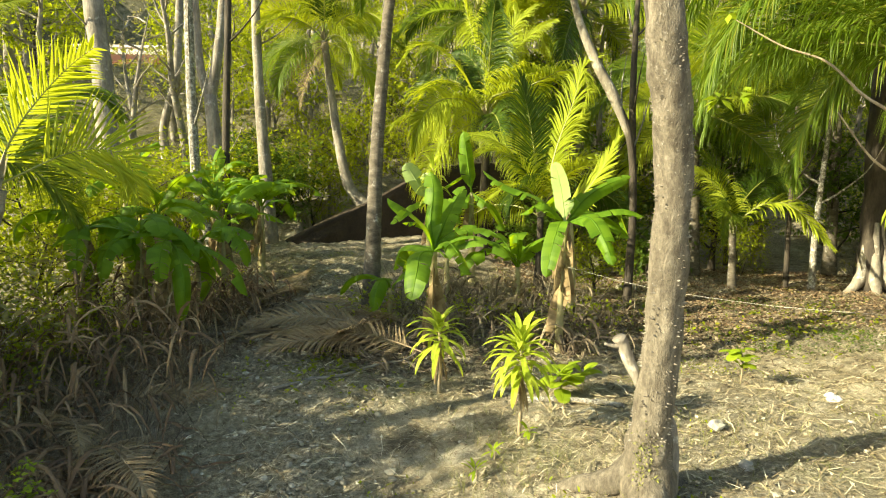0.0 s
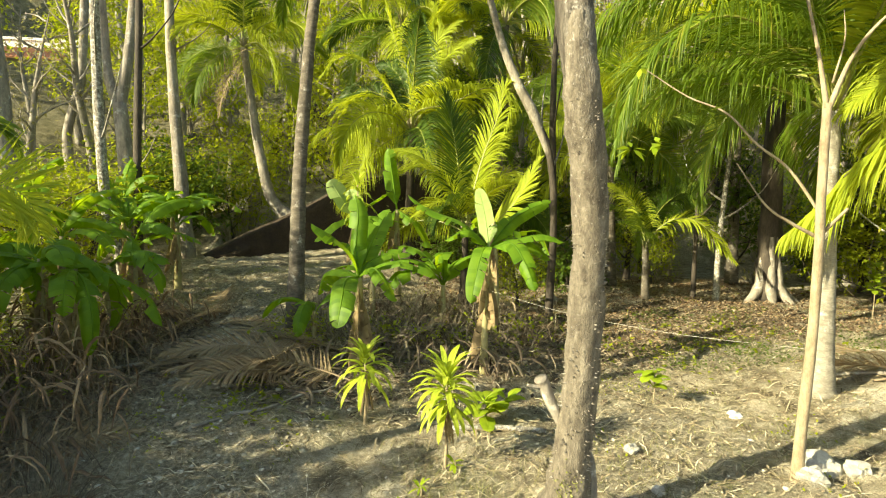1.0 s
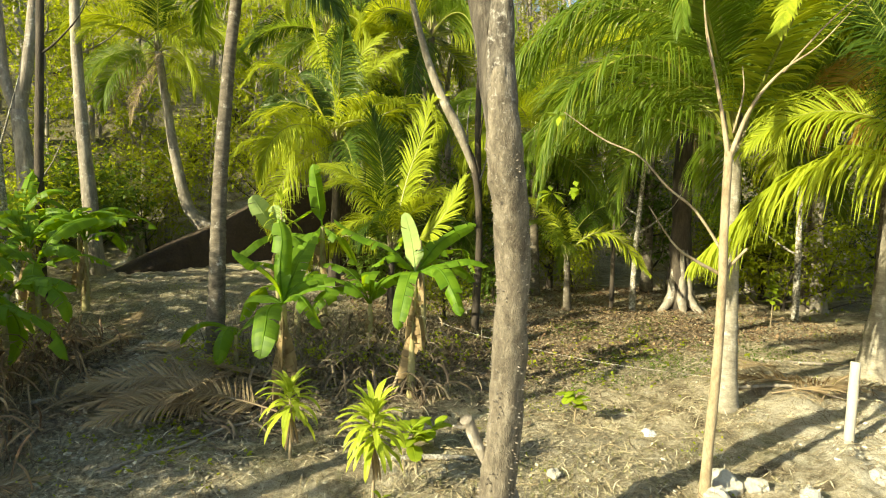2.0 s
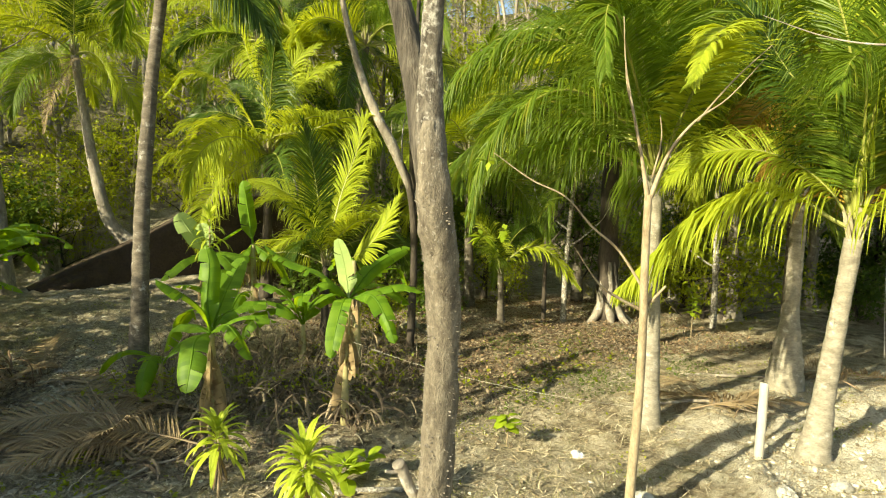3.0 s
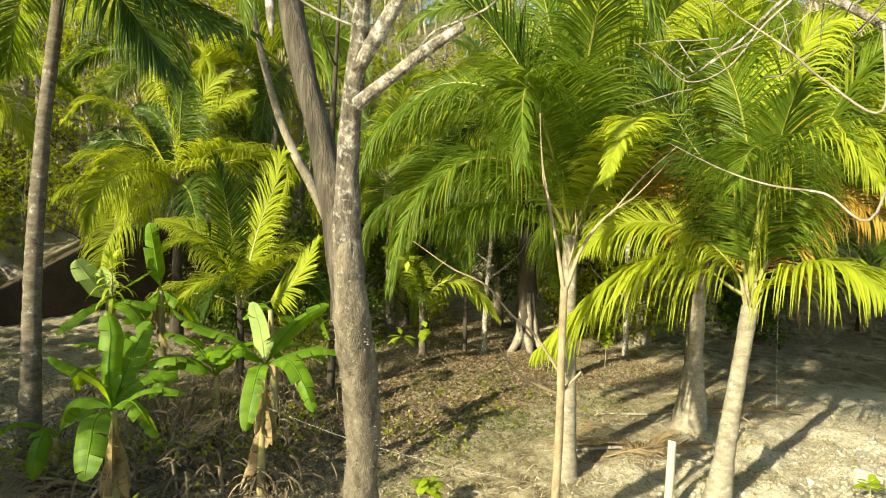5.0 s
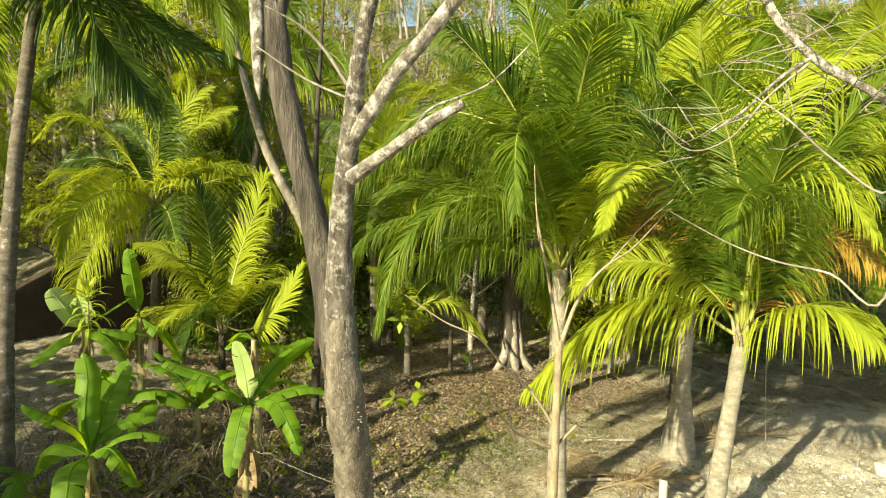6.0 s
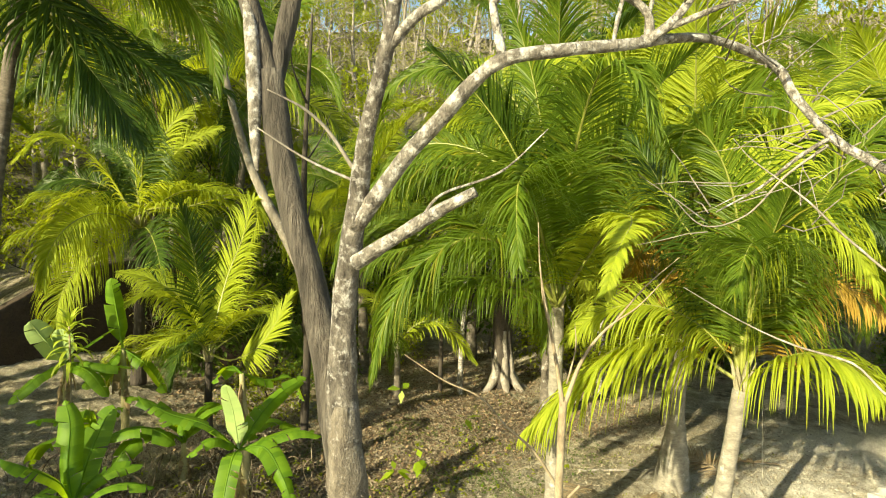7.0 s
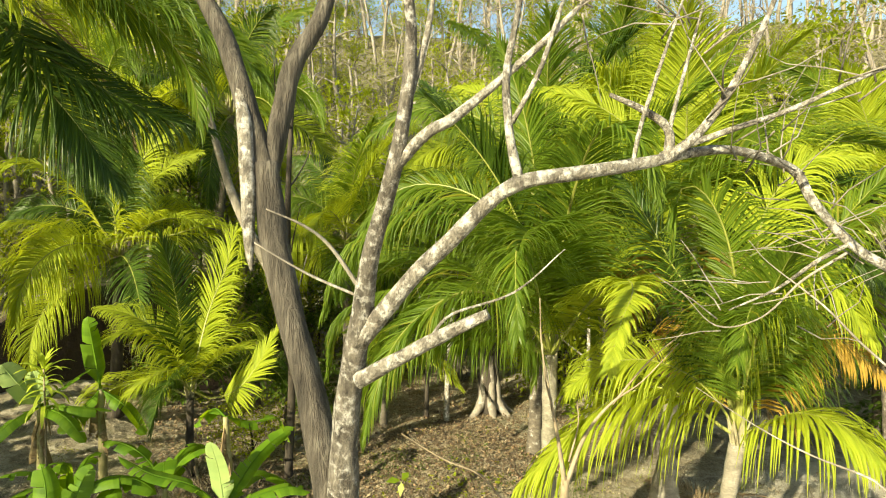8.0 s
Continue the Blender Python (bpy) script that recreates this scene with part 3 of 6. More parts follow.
# the straight one behind the forked sapling
palm_c = palm((6.31, 7.52, 0.08), (6.22, 7.53, 4.0), 0.135, 0.115, [], 9, "coconut palm with a straight grey trunk and a full crown", 5, 1.38, 0, low=28, spare=((235, 95),), sunny=0.3)
add_frond(palm_c, [(6.22, 7.53, 4.0), (5.51, 7.39, 4.74), (4.8, 7.23, 5.03), (4.24, 7.22, 5.03), (3.66, 7.35, 4.65), (3.34, 7.43, 4.12), (3.13, 7.4, 3.43)], hang=2.4, mat=PALM_LEAF, seed=311, leaf=1.3)
add_frond(palm_c, [(6.22, 7.53, 4.0), (5.78, 7.72, 5.31), (5.33, 8.02, 5.92), (4.64, 8.51, 6.08), (3.99, 8.91, 5.76), (3.57, 9.17, 5.26), (3.35, 9.33, 4.62)], hang=2.1, seed=312, leaf=1.3, wide=0.038)
add_frond(palm_c, [(6.22, 7.53, 4.0), (5.48, 7.46, 4.22), (5.14, 7.57, 4.31), (4.54, 7.7, 4.33), (3.95, 7.8, 4.19), (3.62, 7.96, 3.85), (3.44, 8.02, 3.23)], hang=2.1, seed=313, leaf=1.0)
add_frond(palm_c, [(6.22, 7.53, 4.0), (6.03, 8.25, 4.8), (5.6, 9.35, 4.95), (4.79, 10.25, 4.66), (4.2, 10.75, 4.12), (4.01, 10.81, 3.25)], hang=1.9, seed=314, leaf=1.1)
add_frond(palm_c, [(6.22, 7.53, 4.0), (5.32, 6.85, 5.09), (4.53, 6.19, 5.62), (4.13, 5.86, 5.75), (3.88, 5.57, 5.37), (3.78, 5.37, 4.86)], hang=1.3, seed=315, leaf=1.0)
add_frond(palm_c, [(6.22, 7.53, 4.0), (5.81, 6.39, 4.96), (5.19, 5.31, 5.37), (4.87, 4.92, 5.31), (4.49, 4.73, 5.06), (4.25, 4.65, 4.64)], hang=0.6, mat=PALM_SUNNY, seed=316, leaf=0.6, wide=0.05, sweep=(15, 40))
add_frond(palm_c, [(6.22, 7.53, 4.0), (5.94, 7.1, 5.25), (5.69, 6.75, 5.94), (5.27, 6.02, 6.8), (4.96, 5.39, 7.03), (4.97, 5.0, 6.84), (5.09, 4.85, 6.34)], hang=1.1, seed=317, leaf=1.15)
add_frond(palm_c, [(6.22, 7.53, 4.0), (6.19, 7.92, 5.85), (5.79, 8.27, 7.26), (5.08, 8.75, 7.71), (4.48, 9.13, 7.59), (4.08, 9.41, 7.23)], hang=1.6, seed=318, leaf=1.1)
add_frond(palm_c, [(6.22, 7.53, 4.0), (5.95, 7.48, 5.83), (5.54, 7.34, 7.08), (5.26, 7.34, 7.82), (4.95, 7.34, 8.37)], hang=1.0, seed=319, leaf=1.1)
add_frond(palm_c, [(6.22, 7.53, 4.0), (6.28, 8.0, 5.23), (5.84, 8.67, 6.23), (5.22, 9.27, 6.56), (4.66, 9.72, 6.41), (4.22, 9.98, 5.83)], hang=1.4, seed=320, leaf=1.1)
add_frond(palm_c, [(6.22, 7.53, 4.0), (5.43, 7.72, 4.39), (4.98, 7.8, 4.42), (4.53, 7.85, 4.38), (4.19, 7.9, 4.17)], hang=1.9, seed=321, leaf=1.1)
palm((9.71, 8.01, 0.2), (9.8, 7.9, 5.5), 0.14, 0.12, [
    (195, frond_mesh(3.0, 0, 75, 1.4, 206, PALM_OLD, ll=0.9, roll=-30), 1.0), (232, frond_mesh(2.9, -8, 70, 1.4, 207, PALM_OLD, ll=0.9, roll=30), 1.0), (270, frond_mesh(3.0, -6, 70, 1.4, 208, PALM_DEAD, RACHIS_DEAD, ll=0.9, roll=30), 1.0), (300, frond_mesh(3.0, 0, 75, 1.4, 209, PALM_OLD, ll=0.9, roll=30), 1.0)], 20, "coconut palm with a swollen pale trunk base", 7, 1.38, 1, low=28, spare=((219, 50),), flare=2.7, sunny=0.3)
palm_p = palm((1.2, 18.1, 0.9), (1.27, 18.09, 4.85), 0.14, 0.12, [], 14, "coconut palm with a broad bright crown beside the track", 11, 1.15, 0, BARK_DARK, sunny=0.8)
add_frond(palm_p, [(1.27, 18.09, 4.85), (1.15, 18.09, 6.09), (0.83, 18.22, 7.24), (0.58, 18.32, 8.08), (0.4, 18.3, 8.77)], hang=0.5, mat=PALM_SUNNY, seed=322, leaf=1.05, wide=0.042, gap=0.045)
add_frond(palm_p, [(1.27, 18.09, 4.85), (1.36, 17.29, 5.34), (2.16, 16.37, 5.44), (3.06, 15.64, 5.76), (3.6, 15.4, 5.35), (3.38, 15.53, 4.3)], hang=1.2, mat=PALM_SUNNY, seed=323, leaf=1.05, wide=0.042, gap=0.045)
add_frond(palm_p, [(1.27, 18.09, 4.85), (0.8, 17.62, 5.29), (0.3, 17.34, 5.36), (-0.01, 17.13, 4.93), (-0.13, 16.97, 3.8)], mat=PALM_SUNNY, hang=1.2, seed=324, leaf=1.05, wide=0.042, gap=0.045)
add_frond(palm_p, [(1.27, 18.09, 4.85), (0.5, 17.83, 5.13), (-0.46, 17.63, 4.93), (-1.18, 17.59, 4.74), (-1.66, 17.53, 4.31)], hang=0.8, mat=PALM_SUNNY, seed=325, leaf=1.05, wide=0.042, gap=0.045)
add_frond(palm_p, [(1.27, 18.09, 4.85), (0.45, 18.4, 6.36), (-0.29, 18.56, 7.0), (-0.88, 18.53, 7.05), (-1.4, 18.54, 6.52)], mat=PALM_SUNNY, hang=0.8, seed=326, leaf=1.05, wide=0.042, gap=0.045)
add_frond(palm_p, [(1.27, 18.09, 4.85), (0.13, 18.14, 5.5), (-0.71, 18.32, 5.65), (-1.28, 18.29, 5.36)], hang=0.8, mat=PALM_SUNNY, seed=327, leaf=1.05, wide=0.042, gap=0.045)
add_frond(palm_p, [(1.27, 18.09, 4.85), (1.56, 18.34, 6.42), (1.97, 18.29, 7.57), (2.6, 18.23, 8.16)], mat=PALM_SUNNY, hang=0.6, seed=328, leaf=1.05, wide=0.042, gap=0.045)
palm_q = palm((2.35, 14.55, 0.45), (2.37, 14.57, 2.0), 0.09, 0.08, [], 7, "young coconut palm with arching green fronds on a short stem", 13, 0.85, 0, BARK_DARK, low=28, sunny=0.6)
add_frond(palm_q, [(2.37, 14.57, 2.19), (2.24, 14.8, 3.37), (2.07, 14.94, 4.5), (1.82, 14.99, 5.5)], hang=0.25, mat=PALM_DEEP_SHADED, seed=329, leaf=1.0, wide=0.05, gap=0.045)
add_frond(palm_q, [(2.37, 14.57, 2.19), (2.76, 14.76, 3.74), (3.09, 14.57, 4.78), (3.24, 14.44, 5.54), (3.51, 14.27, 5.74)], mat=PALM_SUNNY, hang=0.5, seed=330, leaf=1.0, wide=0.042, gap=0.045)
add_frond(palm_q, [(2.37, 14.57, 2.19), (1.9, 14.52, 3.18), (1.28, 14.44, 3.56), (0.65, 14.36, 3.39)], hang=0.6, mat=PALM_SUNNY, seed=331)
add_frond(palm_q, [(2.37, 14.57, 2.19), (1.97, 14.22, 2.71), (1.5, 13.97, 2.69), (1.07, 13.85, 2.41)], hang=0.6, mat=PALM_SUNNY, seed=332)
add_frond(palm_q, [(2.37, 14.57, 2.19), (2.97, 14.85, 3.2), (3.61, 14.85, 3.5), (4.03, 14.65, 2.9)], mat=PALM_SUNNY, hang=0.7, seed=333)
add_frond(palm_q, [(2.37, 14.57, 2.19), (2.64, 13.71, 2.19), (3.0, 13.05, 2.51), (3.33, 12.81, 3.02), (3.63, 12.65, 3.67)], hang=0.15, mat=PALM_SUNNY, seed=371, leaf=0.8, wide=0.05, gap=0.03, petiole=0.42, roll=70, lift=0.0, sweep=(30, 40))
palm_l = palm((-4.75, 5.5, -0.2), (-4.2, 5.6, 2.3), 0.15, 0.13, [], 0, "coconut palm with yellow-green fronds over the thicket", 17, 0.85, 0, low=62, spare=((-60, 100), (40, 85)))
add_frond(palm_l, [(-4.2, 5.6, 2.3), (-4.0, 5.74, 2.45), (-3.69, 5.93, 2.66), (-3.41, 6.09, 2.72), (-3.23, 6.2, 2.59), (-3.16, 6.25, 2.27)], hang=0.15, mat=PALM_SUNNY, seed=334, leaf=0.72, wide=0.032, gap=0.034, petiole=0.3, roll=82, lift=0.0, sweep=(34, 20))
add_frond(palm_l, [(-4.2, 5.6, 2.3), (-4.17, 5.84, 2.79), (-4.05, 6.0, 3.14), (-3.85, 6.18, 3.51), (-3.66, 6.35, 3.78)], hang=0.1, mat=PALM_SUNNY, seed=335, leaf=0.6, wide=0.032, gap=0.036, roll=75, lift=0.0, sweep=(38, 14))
add_frond(palm_l, [(-4.2, 5.6, 2.3), (-4.23, 6.25, 3.09), (-4.11, 6.64, 3.4), (-3.87, 6.91, 3.33), (-3.65, 7.1, 2.78)], hang=0.6, seed=336, leaf=0.6, wide=0.036)
# an extra palm, added only for the shade its fronds cast
palm((-7.2, 7.9, -0.1), (-7.2, 7.9, 2.9), 0.14, 0.12, [], 16, "coconut palm added in the thicket to shade the ground by the bananas", 97, 0.8, 0, low=8)
palm((-2.58, 20.45, 2.3), (-4.1, 20.65, 7.7), 0.17, 0.12, [], 15, "curved palm with a bent trunk on the bank", 19, 0.95, 3, BARK_GREY, sunny=0.5, mid=[(-3.2, 20.5, 2.85), (-3.55, 20.5, 4.2), (-3.79, 20.5, 5.7)])
palm_t = palm((-1.36, 11.42, 0.2), (-0.7, 11.6, 9.2), 0.132, 0.1, [
    (-25, frond_mesh(4.0, 5, 55, 0.9, 253, roll=30), 1.0)], 16, "tall slender coconut palm with a ringed dark trunk", 23, 1.15, 1, BARK_COCO, mid=[(-1.32, 11.5, 1.82), (-1.27, 11.52, 3.43), (-1.16, 11.53, 5.01), (-1.06, 11.5, 6.04)])
add_frond(palm_t, [(-0.7, 11.6, 9.2), (-0.39, 11.35, 8.39), (0.33, 11.37, 7.95), (1.21, 11.29, 7.56), (1.97, 11.12, 7.34)], hang=0.9, mat=PALM_DEEP_SHADED, seed=337, leaf=1.35, wide=0.05)
add_frond(palm_t, [(-0.7, 11.6, 9.2), (-0.6, 11.31, 8.5), (-0.25, 11.08, 7.86), (0.25, 10.92, 7.17), (0.76, 10.81, 6.37)], hang=0.9, mat=PALM_DEEP_SHADED, seed=338, leaf=1.35, wide=0.05)
add_frond(palm_t, [(-0.7, 11.6, 9.2), (0.04, 11.58, 9.32), (0.76, 11.88, 9.32), (1.55, 12.02, 8.98), (2.24, 12.19, 8.37)], hang=0.9, mat=PALM_SUNNY, seed=339, leaf=1.35, wide=0.05)
palm_s = palm((7.55, 15.5, 0.2), (7.45, 15.4, 1.65), 0.10, 0.09, [], 4, "small coconut palm on the shaded slope", 29, 0.7, 0, BARK_COCO, low=45)
add_frond(palm_s, [(7.45, 15.4, 1.7), (7.62, 15.36, 2.01), (8.05, 15.07, 2.42), (8.56, 14.66, 2.34), (9.15, 14.06, 1.43)], hang=0.9, mat=PALM_SUNNY, seed=340, leaf=0.8, wide=0.042, gap=0.045)
add_frond(palm_s, [(7.45, 15.4, 1.7), (7.3, 15.57, 2.68), (7.0, 15.74, 3.48), (6.55, 15.94, 3.95)], hang=0.5, seed=341, leaf=0.8, wide=0.042, gap=0.045)
for i, (b, c, s) in enumerate((((9.9, 11.9, 0.2), (9.7, 11.7, 6.2), 1.45), ((12.6, 10.4, 0.25), (12.4, 10.2, 6.8), 1.45), ((15.6, 6.4, 0.25), (15.0, 6.7, 5.8), 1.35), ((4.4, 22.5, 3.4), (4.9, 21.9, 9.3), 1.3), ((14.5, 14.5, 0.3), (14.4, 14.2, 8.2), 1.4), ((7.8, 18.5, 0.3), (7.6, 18.4, 5.2), 1.25), ((19.0, 8.0, 0.3), (18.4, 8.2, 6.8), 1.4), ((11.8, 18.2, 0.5), (11.7, 18.1, 7.2), 1.3), ((1.6, 23.6, 3.8), (1.2, 23.0, 9.4), 1.2))):
    palm(b, c, 0.15, 0.12, [], 20, "coconut palm with a dense green crown in the grove", 41 + i, s, 0 if i < 3 else 1, BARK_COCO, sunny=0.45)


# ---------------------------------------------------------------- the spiny tree in front
def chain(name, P, radii, parent, origin, mat, seg=10, label="", per=6, rough=0.14):
    return part(name, limb_mesh(name, P, radii, mat, seg, per, rough, 0, origin), parent, label)


def spiny_tree():
    o = Vector((1.80, 5.02, -0.28))
    t = thing("spiny_tree", o, "forked thorny tree with grey-brown bark and bare pale limbs", "tree")
    TR = [(1.80, 5.04, -0.5), (1.79, 5.0, 0.0), (1.79, 4.96, 0.35), (1.82, 4.91, 0.95), (1.83, 4.85, 1.62), (1.80, 4.72, 2.49), (1.69, 4.55, 3.04), (1.60, 4.45, 3.4), (1.54, 4.38, 3.75), (1.50, 4.34, 4.05)]
    V, F = [], []
    pts = spline(TR, 8)
    tube(V, F, pts, [0.32, 0.22, 0.168, 0.15, 0.144, 0.143, 0.145, 0.143, 0.115, 0.05], 20, 0.22, 0, 3.1)
    part("trunk", mesh_of("trunk", [v - o for v in V], F, BARK_SPINY), t)
    for P, r in (([(1.72, 5.04, 0.0), (1.52, 5.1, -0.17), (1.3, 5.19, -0.24), (0.95, 5.34, -0.4)], [0.15, 0.12, 0.09, 0.04]),
                 ([(1.86, 5.06, -0.02), (2.06, 5.2, -0.2), (2.4, 5.4, -0.4)], [0.14, 0.09, 0.04]), ([(1.8, 4.95, -0.02), (1.76, 4.7, -0.28), (1.7, 4.4, -0.5)], [0.15, 0.1, 0.04])):
        chain("root", P, r, t, o, BARK_SPINY, 12)
    chain("broken_stub", [(1.70, 4.98, 0.72), (1.6, 4.99, 0.92), (1.53, 4.99, 1.08), (1.50, 4.98, 1.13)], [0.045, 0.05, 0.055, 0.06], t, o, BARK_GREY, 9, "pale broken branch stub")
    chain("broken_stub", [(1.56, 4.98, 1.06), (1.45, 4.98, 1.06), (1.38, 4.97, 1.08)], [0.022, 0.018, 0.012], t, o, BARK_GREY, 7)
    chain("broken_stub", [(2.03, 5.08, -0.28), (2.03, 5.07, 0.1), (2.00, 5.08, 0.36), (1.97, 5.08, 0.45)], [0.06, 0.055, 0.05, 0.02], t, o, BARK_GREY, 9, "pale dead stem beside the trunk")
    limbs = [
        ("stem", [(1.62, 4.47, 3.25), (1.55, 4.46, 3.7), (1.50, 4.52, 4.1), (1.41, 4.68, 4.79), (1.30, 4.85, 5.39), (1.23, 4.98, 5.92), (1.19, 5.05, 6.35)], [0.11, 0.12, 0.11, 0.098, 0.096, 0.10, 0.092], BARK_RIBBED, 14),
        ("limb", [(1.21, 5.04, 6.25), (1.08, 5.15, 6.78), (0.98, 5.3, 7.22), (0.83, 5.44, 7.6), (0.6, 5.7, 8.3), (0.3, 5.9, 9.1)], [0.08, 0.075, 0.07, 0.06, 0.05, 0.03], BARK_RIBBED, 12),
        ("limb", [(1.20, 5.05, 6.2), (1.32, 5.08, 6.73), (1.41, 5.10, 7.08), (1.58, 5.07, 7.39), (1.74, 5.11, 7.9), (1.9, 5.1, 8.7)], [0.075, 0.075, 0.07, 0.06, 0.05, 0.03], BARK_RIBBED, 12),
        ("limb", [(1.09, 4.98, 5.62), (1.08, 5.0, 5.8), (1.075, 5.03, 6.22), (1.06, 5.08, 6.66), (1.02, 5.2, 7.0)], [0.008, 0.035, 0.055, 0.05, 0.02], BARK_PALE, 10),
        ("stem", [(1.60, 4.45, 3.3), (1.55, 4.4, 3.8), (1.53, 4.40, 4.23), (1.50, 4.30, 4.81), (1.49, 4.12, 5.30), (1.48, 3.95, 5.79), (1.51, 3.74, 6.29), (1.55, 3.70, 6.65), (1.57, 3.70, 6.95), (1.55, 3.72, 7.3), (1.6, 3.8, 8.0)], [0.11, 0.122, 0.10, 0.08, 0.068, 0.050, 0.043, 0.037, 0.031, 0.026, 0.012], BARK_STEM, 14),
        ("limb", [(1.51, 3.74, 6.27), (1.63, 3.64, 6.44), (1.74, 3.53, 6.53), (1.91, 3.39, 6.71), (2.08, 3.24, 6.91), (2.3, 3.05, 7.2)], [0.034, 0.033, 0.03, 0.022, 0.018, 0.01], BARK_PALE, 9),
        ("limb", [(1.56, 3.70, 6.62), (1.66, 3.69, 6.98), (1.71, 3.67, 7.35)], [0.022, 0.018, 0.01], BARK_PALE, 8),
        ("limb", [(1.49, 4.13, 5.25), (1.66, 3.82, 5.65), (1.79, 3.60, 5.89), (1.91, 3.44, 6.09), (2.02, 3.30, 6.20), (2.30, 3.15, 6.26), (2.58, 3.08, 6.31), (2.86, 3.03, 6.37)], [0.058, 0.048, 0.045, 0.042, 0.040, 0.037, 0.034, 0.031], BARK_PALE, 12),
        ("limb", [(2.82, 3.04, 6.36), (2.95, 2.93, 6.50), (3.05, 2.8, 6.76), (3.16, 2.68, 7.15), (3.2, 2.6, 7.5)], [0.034, 0.026, 0.02, 0.014, 0.006], BARK_PALE, 9),
        ("limb", [(2.80, 3.04, 6.37), (3.3, 2.95, 6.44), (3.93, 2.93, 6.37), (4.02, 2.83, 6.16), (4.23, 2.68, 5.89), (4.42, 2.54, 5.75), (4.8, 2.3, 5.5)], [0.032, 0.026, 0.03, 0.03, 0.03, 0.03, 0.02], BARK_PALE, 9),
        ("limb", [(2.92, 2.97, 6.44), (3.06, 2.8, 6.52), (3.25, 2.6, 6.62), (3.45, 2.42, 6.75), (3.7, 2.2, 6.9)], [0.02, 0.017, 0.014, 0.011, 0.006], BARK_PALE, 8),
        ("limb", [(1.50, 4.14, 5.02), (1.68, 3.91, 5.20), (1.86, 3.68, 5.37), (2.00, 3.53, 5.48)], [0.05, 0.042, 0.04, 0.03], BARK_PALE, 10),
        ("shoot", [(2.02, 3.32, 6.2), (1.95, 3.33, 6.46), (1.93, 3.34, 6.75), (1.94, 3.29, 6.99), (2.0, 3.27, 7.4)], [0.028, 0.024, 0.02, 0.017, 0.01], BARK_PALE, 8),
        ("shoot", [(1.96, 3.32, 6.5), (2.03, 3.21, 6.74), (2.10, 3.18, 6.97), (2.2, 3.16, 7.3)], [0.014, 0.013, 0.012, 0.007], BARK_PALE, 7),
        ("shoot", [(2.84, 3.03, 6.36), (2.82, 3.03, 6.52), (2.70, 3.1, 6.62), (2.54, 3.2, 6.7)], [0.03, 0.026, 0.02, 0.012], BARK_PALE, 8),
        ("shoot", [(2.60, 3.08, 6.31), (2.63, 3.05, 6.55), (2.70, 3.0, 6.85), (2.82, 2.95, 7.25)], [0.013, 0.012, 0.010, 0.006], BARK_PALE, 7),
        ("shoot", [(2.82, 3.03, 6.48), (2.87, 3.0, 6.75), (2.97, 2.95, 7.2)], [0.013, 0.011, 0.006], BARK_PALE, 7),
        ("twig", [(1.48, 4.05, 5.56), (1.30, 4.09, 5.82), (1.14, 4.08, 5.94), (0.93, 4.10, 6.03)], [0.014, 0.011, 0.008, 0.004], BARK_GREY, 6),
        ("twig", [(1.49, 4.1, 5.53), (1.22, 4.25, 5.66), (0.93, 4.33, 5.84)], [0.01, 0.008, 0.004], BARK_GREY, 6),
        ("twig", [(4.20, 2.70, 5.9), (4.10, 2.85, 5.77), (4.03, 3.05, 5.58), (3.95, 3.32, 5.41)], [0.016, 0.013, 0.01, 0.005], BARK_PALE, 6),
        ("twig", [(4.8, 2.3, 5.5), (4.25, 2.19, 4.35), (4.18, 2.48, 4.47), (4.09, 2.8, 4.53), (3.97, 3.1, 4.65), (3.77, 3.43, 4.86)], [0.010, 0.009, 0.008, 0.007, 0.005, 0.002], BARK_GREY, 6),
        ("twig", [(4.6, 2.4, 5.62), (4.45, 2.3, 5.01), (4.3, 2.58, 5.23), (4.15, 2.8, 5.5), (3.94, 3.05, 5.76), (3.84, 3.14, 5.91)], [0.010, 0.009, 0.008, 0.007, 0.004, 0.002], BARK_GREY, 6),
        ("twig", [(4.15, 2.68, 5.85), (4.06, 2.9, 5.65), (3.97, 3.1, 5.39), (3.81, 3.32, 5.31), (3.64, 3.49, 5.54)], [0.010, 0.008, 0.006, 0.005, 0.002], BARK_GREY, 6),
        ("twig", [(1.78, 3.80, 5.3), (1.87, 3.70, 5.46), (2.14, 3.48, 5.60), (2.34, 3.30, 5.85)], [0.012, 0.009, 0.007, 0.003], BARK_PALE, 6),
    ]
    for name, P, r, mat, seg in limbs:
        chain(name, P, r, t, o, mat, seg)
    # fine bare twigs at the ends of the limbs
    rnd = random.Random(5)
    V, F = [], []
    for tip in ((3.2, 2.6, 7.3), (3.6, 2.3, 6.85), (2.25, 3.1, 7.15), (2.8, 2.96, 7.15), (2.95, 2.96, 7.1), (4.0, 2.9, 6.3), (4.1, 2.75, 6.0), (4.5, 2.5, 5.7), (2.0, 3.27, 7.3), (3.3, 2.9, 6.45), (3.45, 2.42, 6.75), (3.0, 2.85, 6.7), (3.8, 2.95, 6.4), (2.2, 3.16, 7.2), (1.6, 3.75, 7.6), (1.7, 3.67, 7.3), (4.0, 3.1, 5.6), (3.9, 3.3, 5.4), (4.2, 2.8, 5.8), (4.5, 2.5, 5.6), (4.3, 2.9, 5.4), (4.1, 2.8, 6.1), (3.7, 2.9, 6.5), (4.4, 2.6, 5.9)):
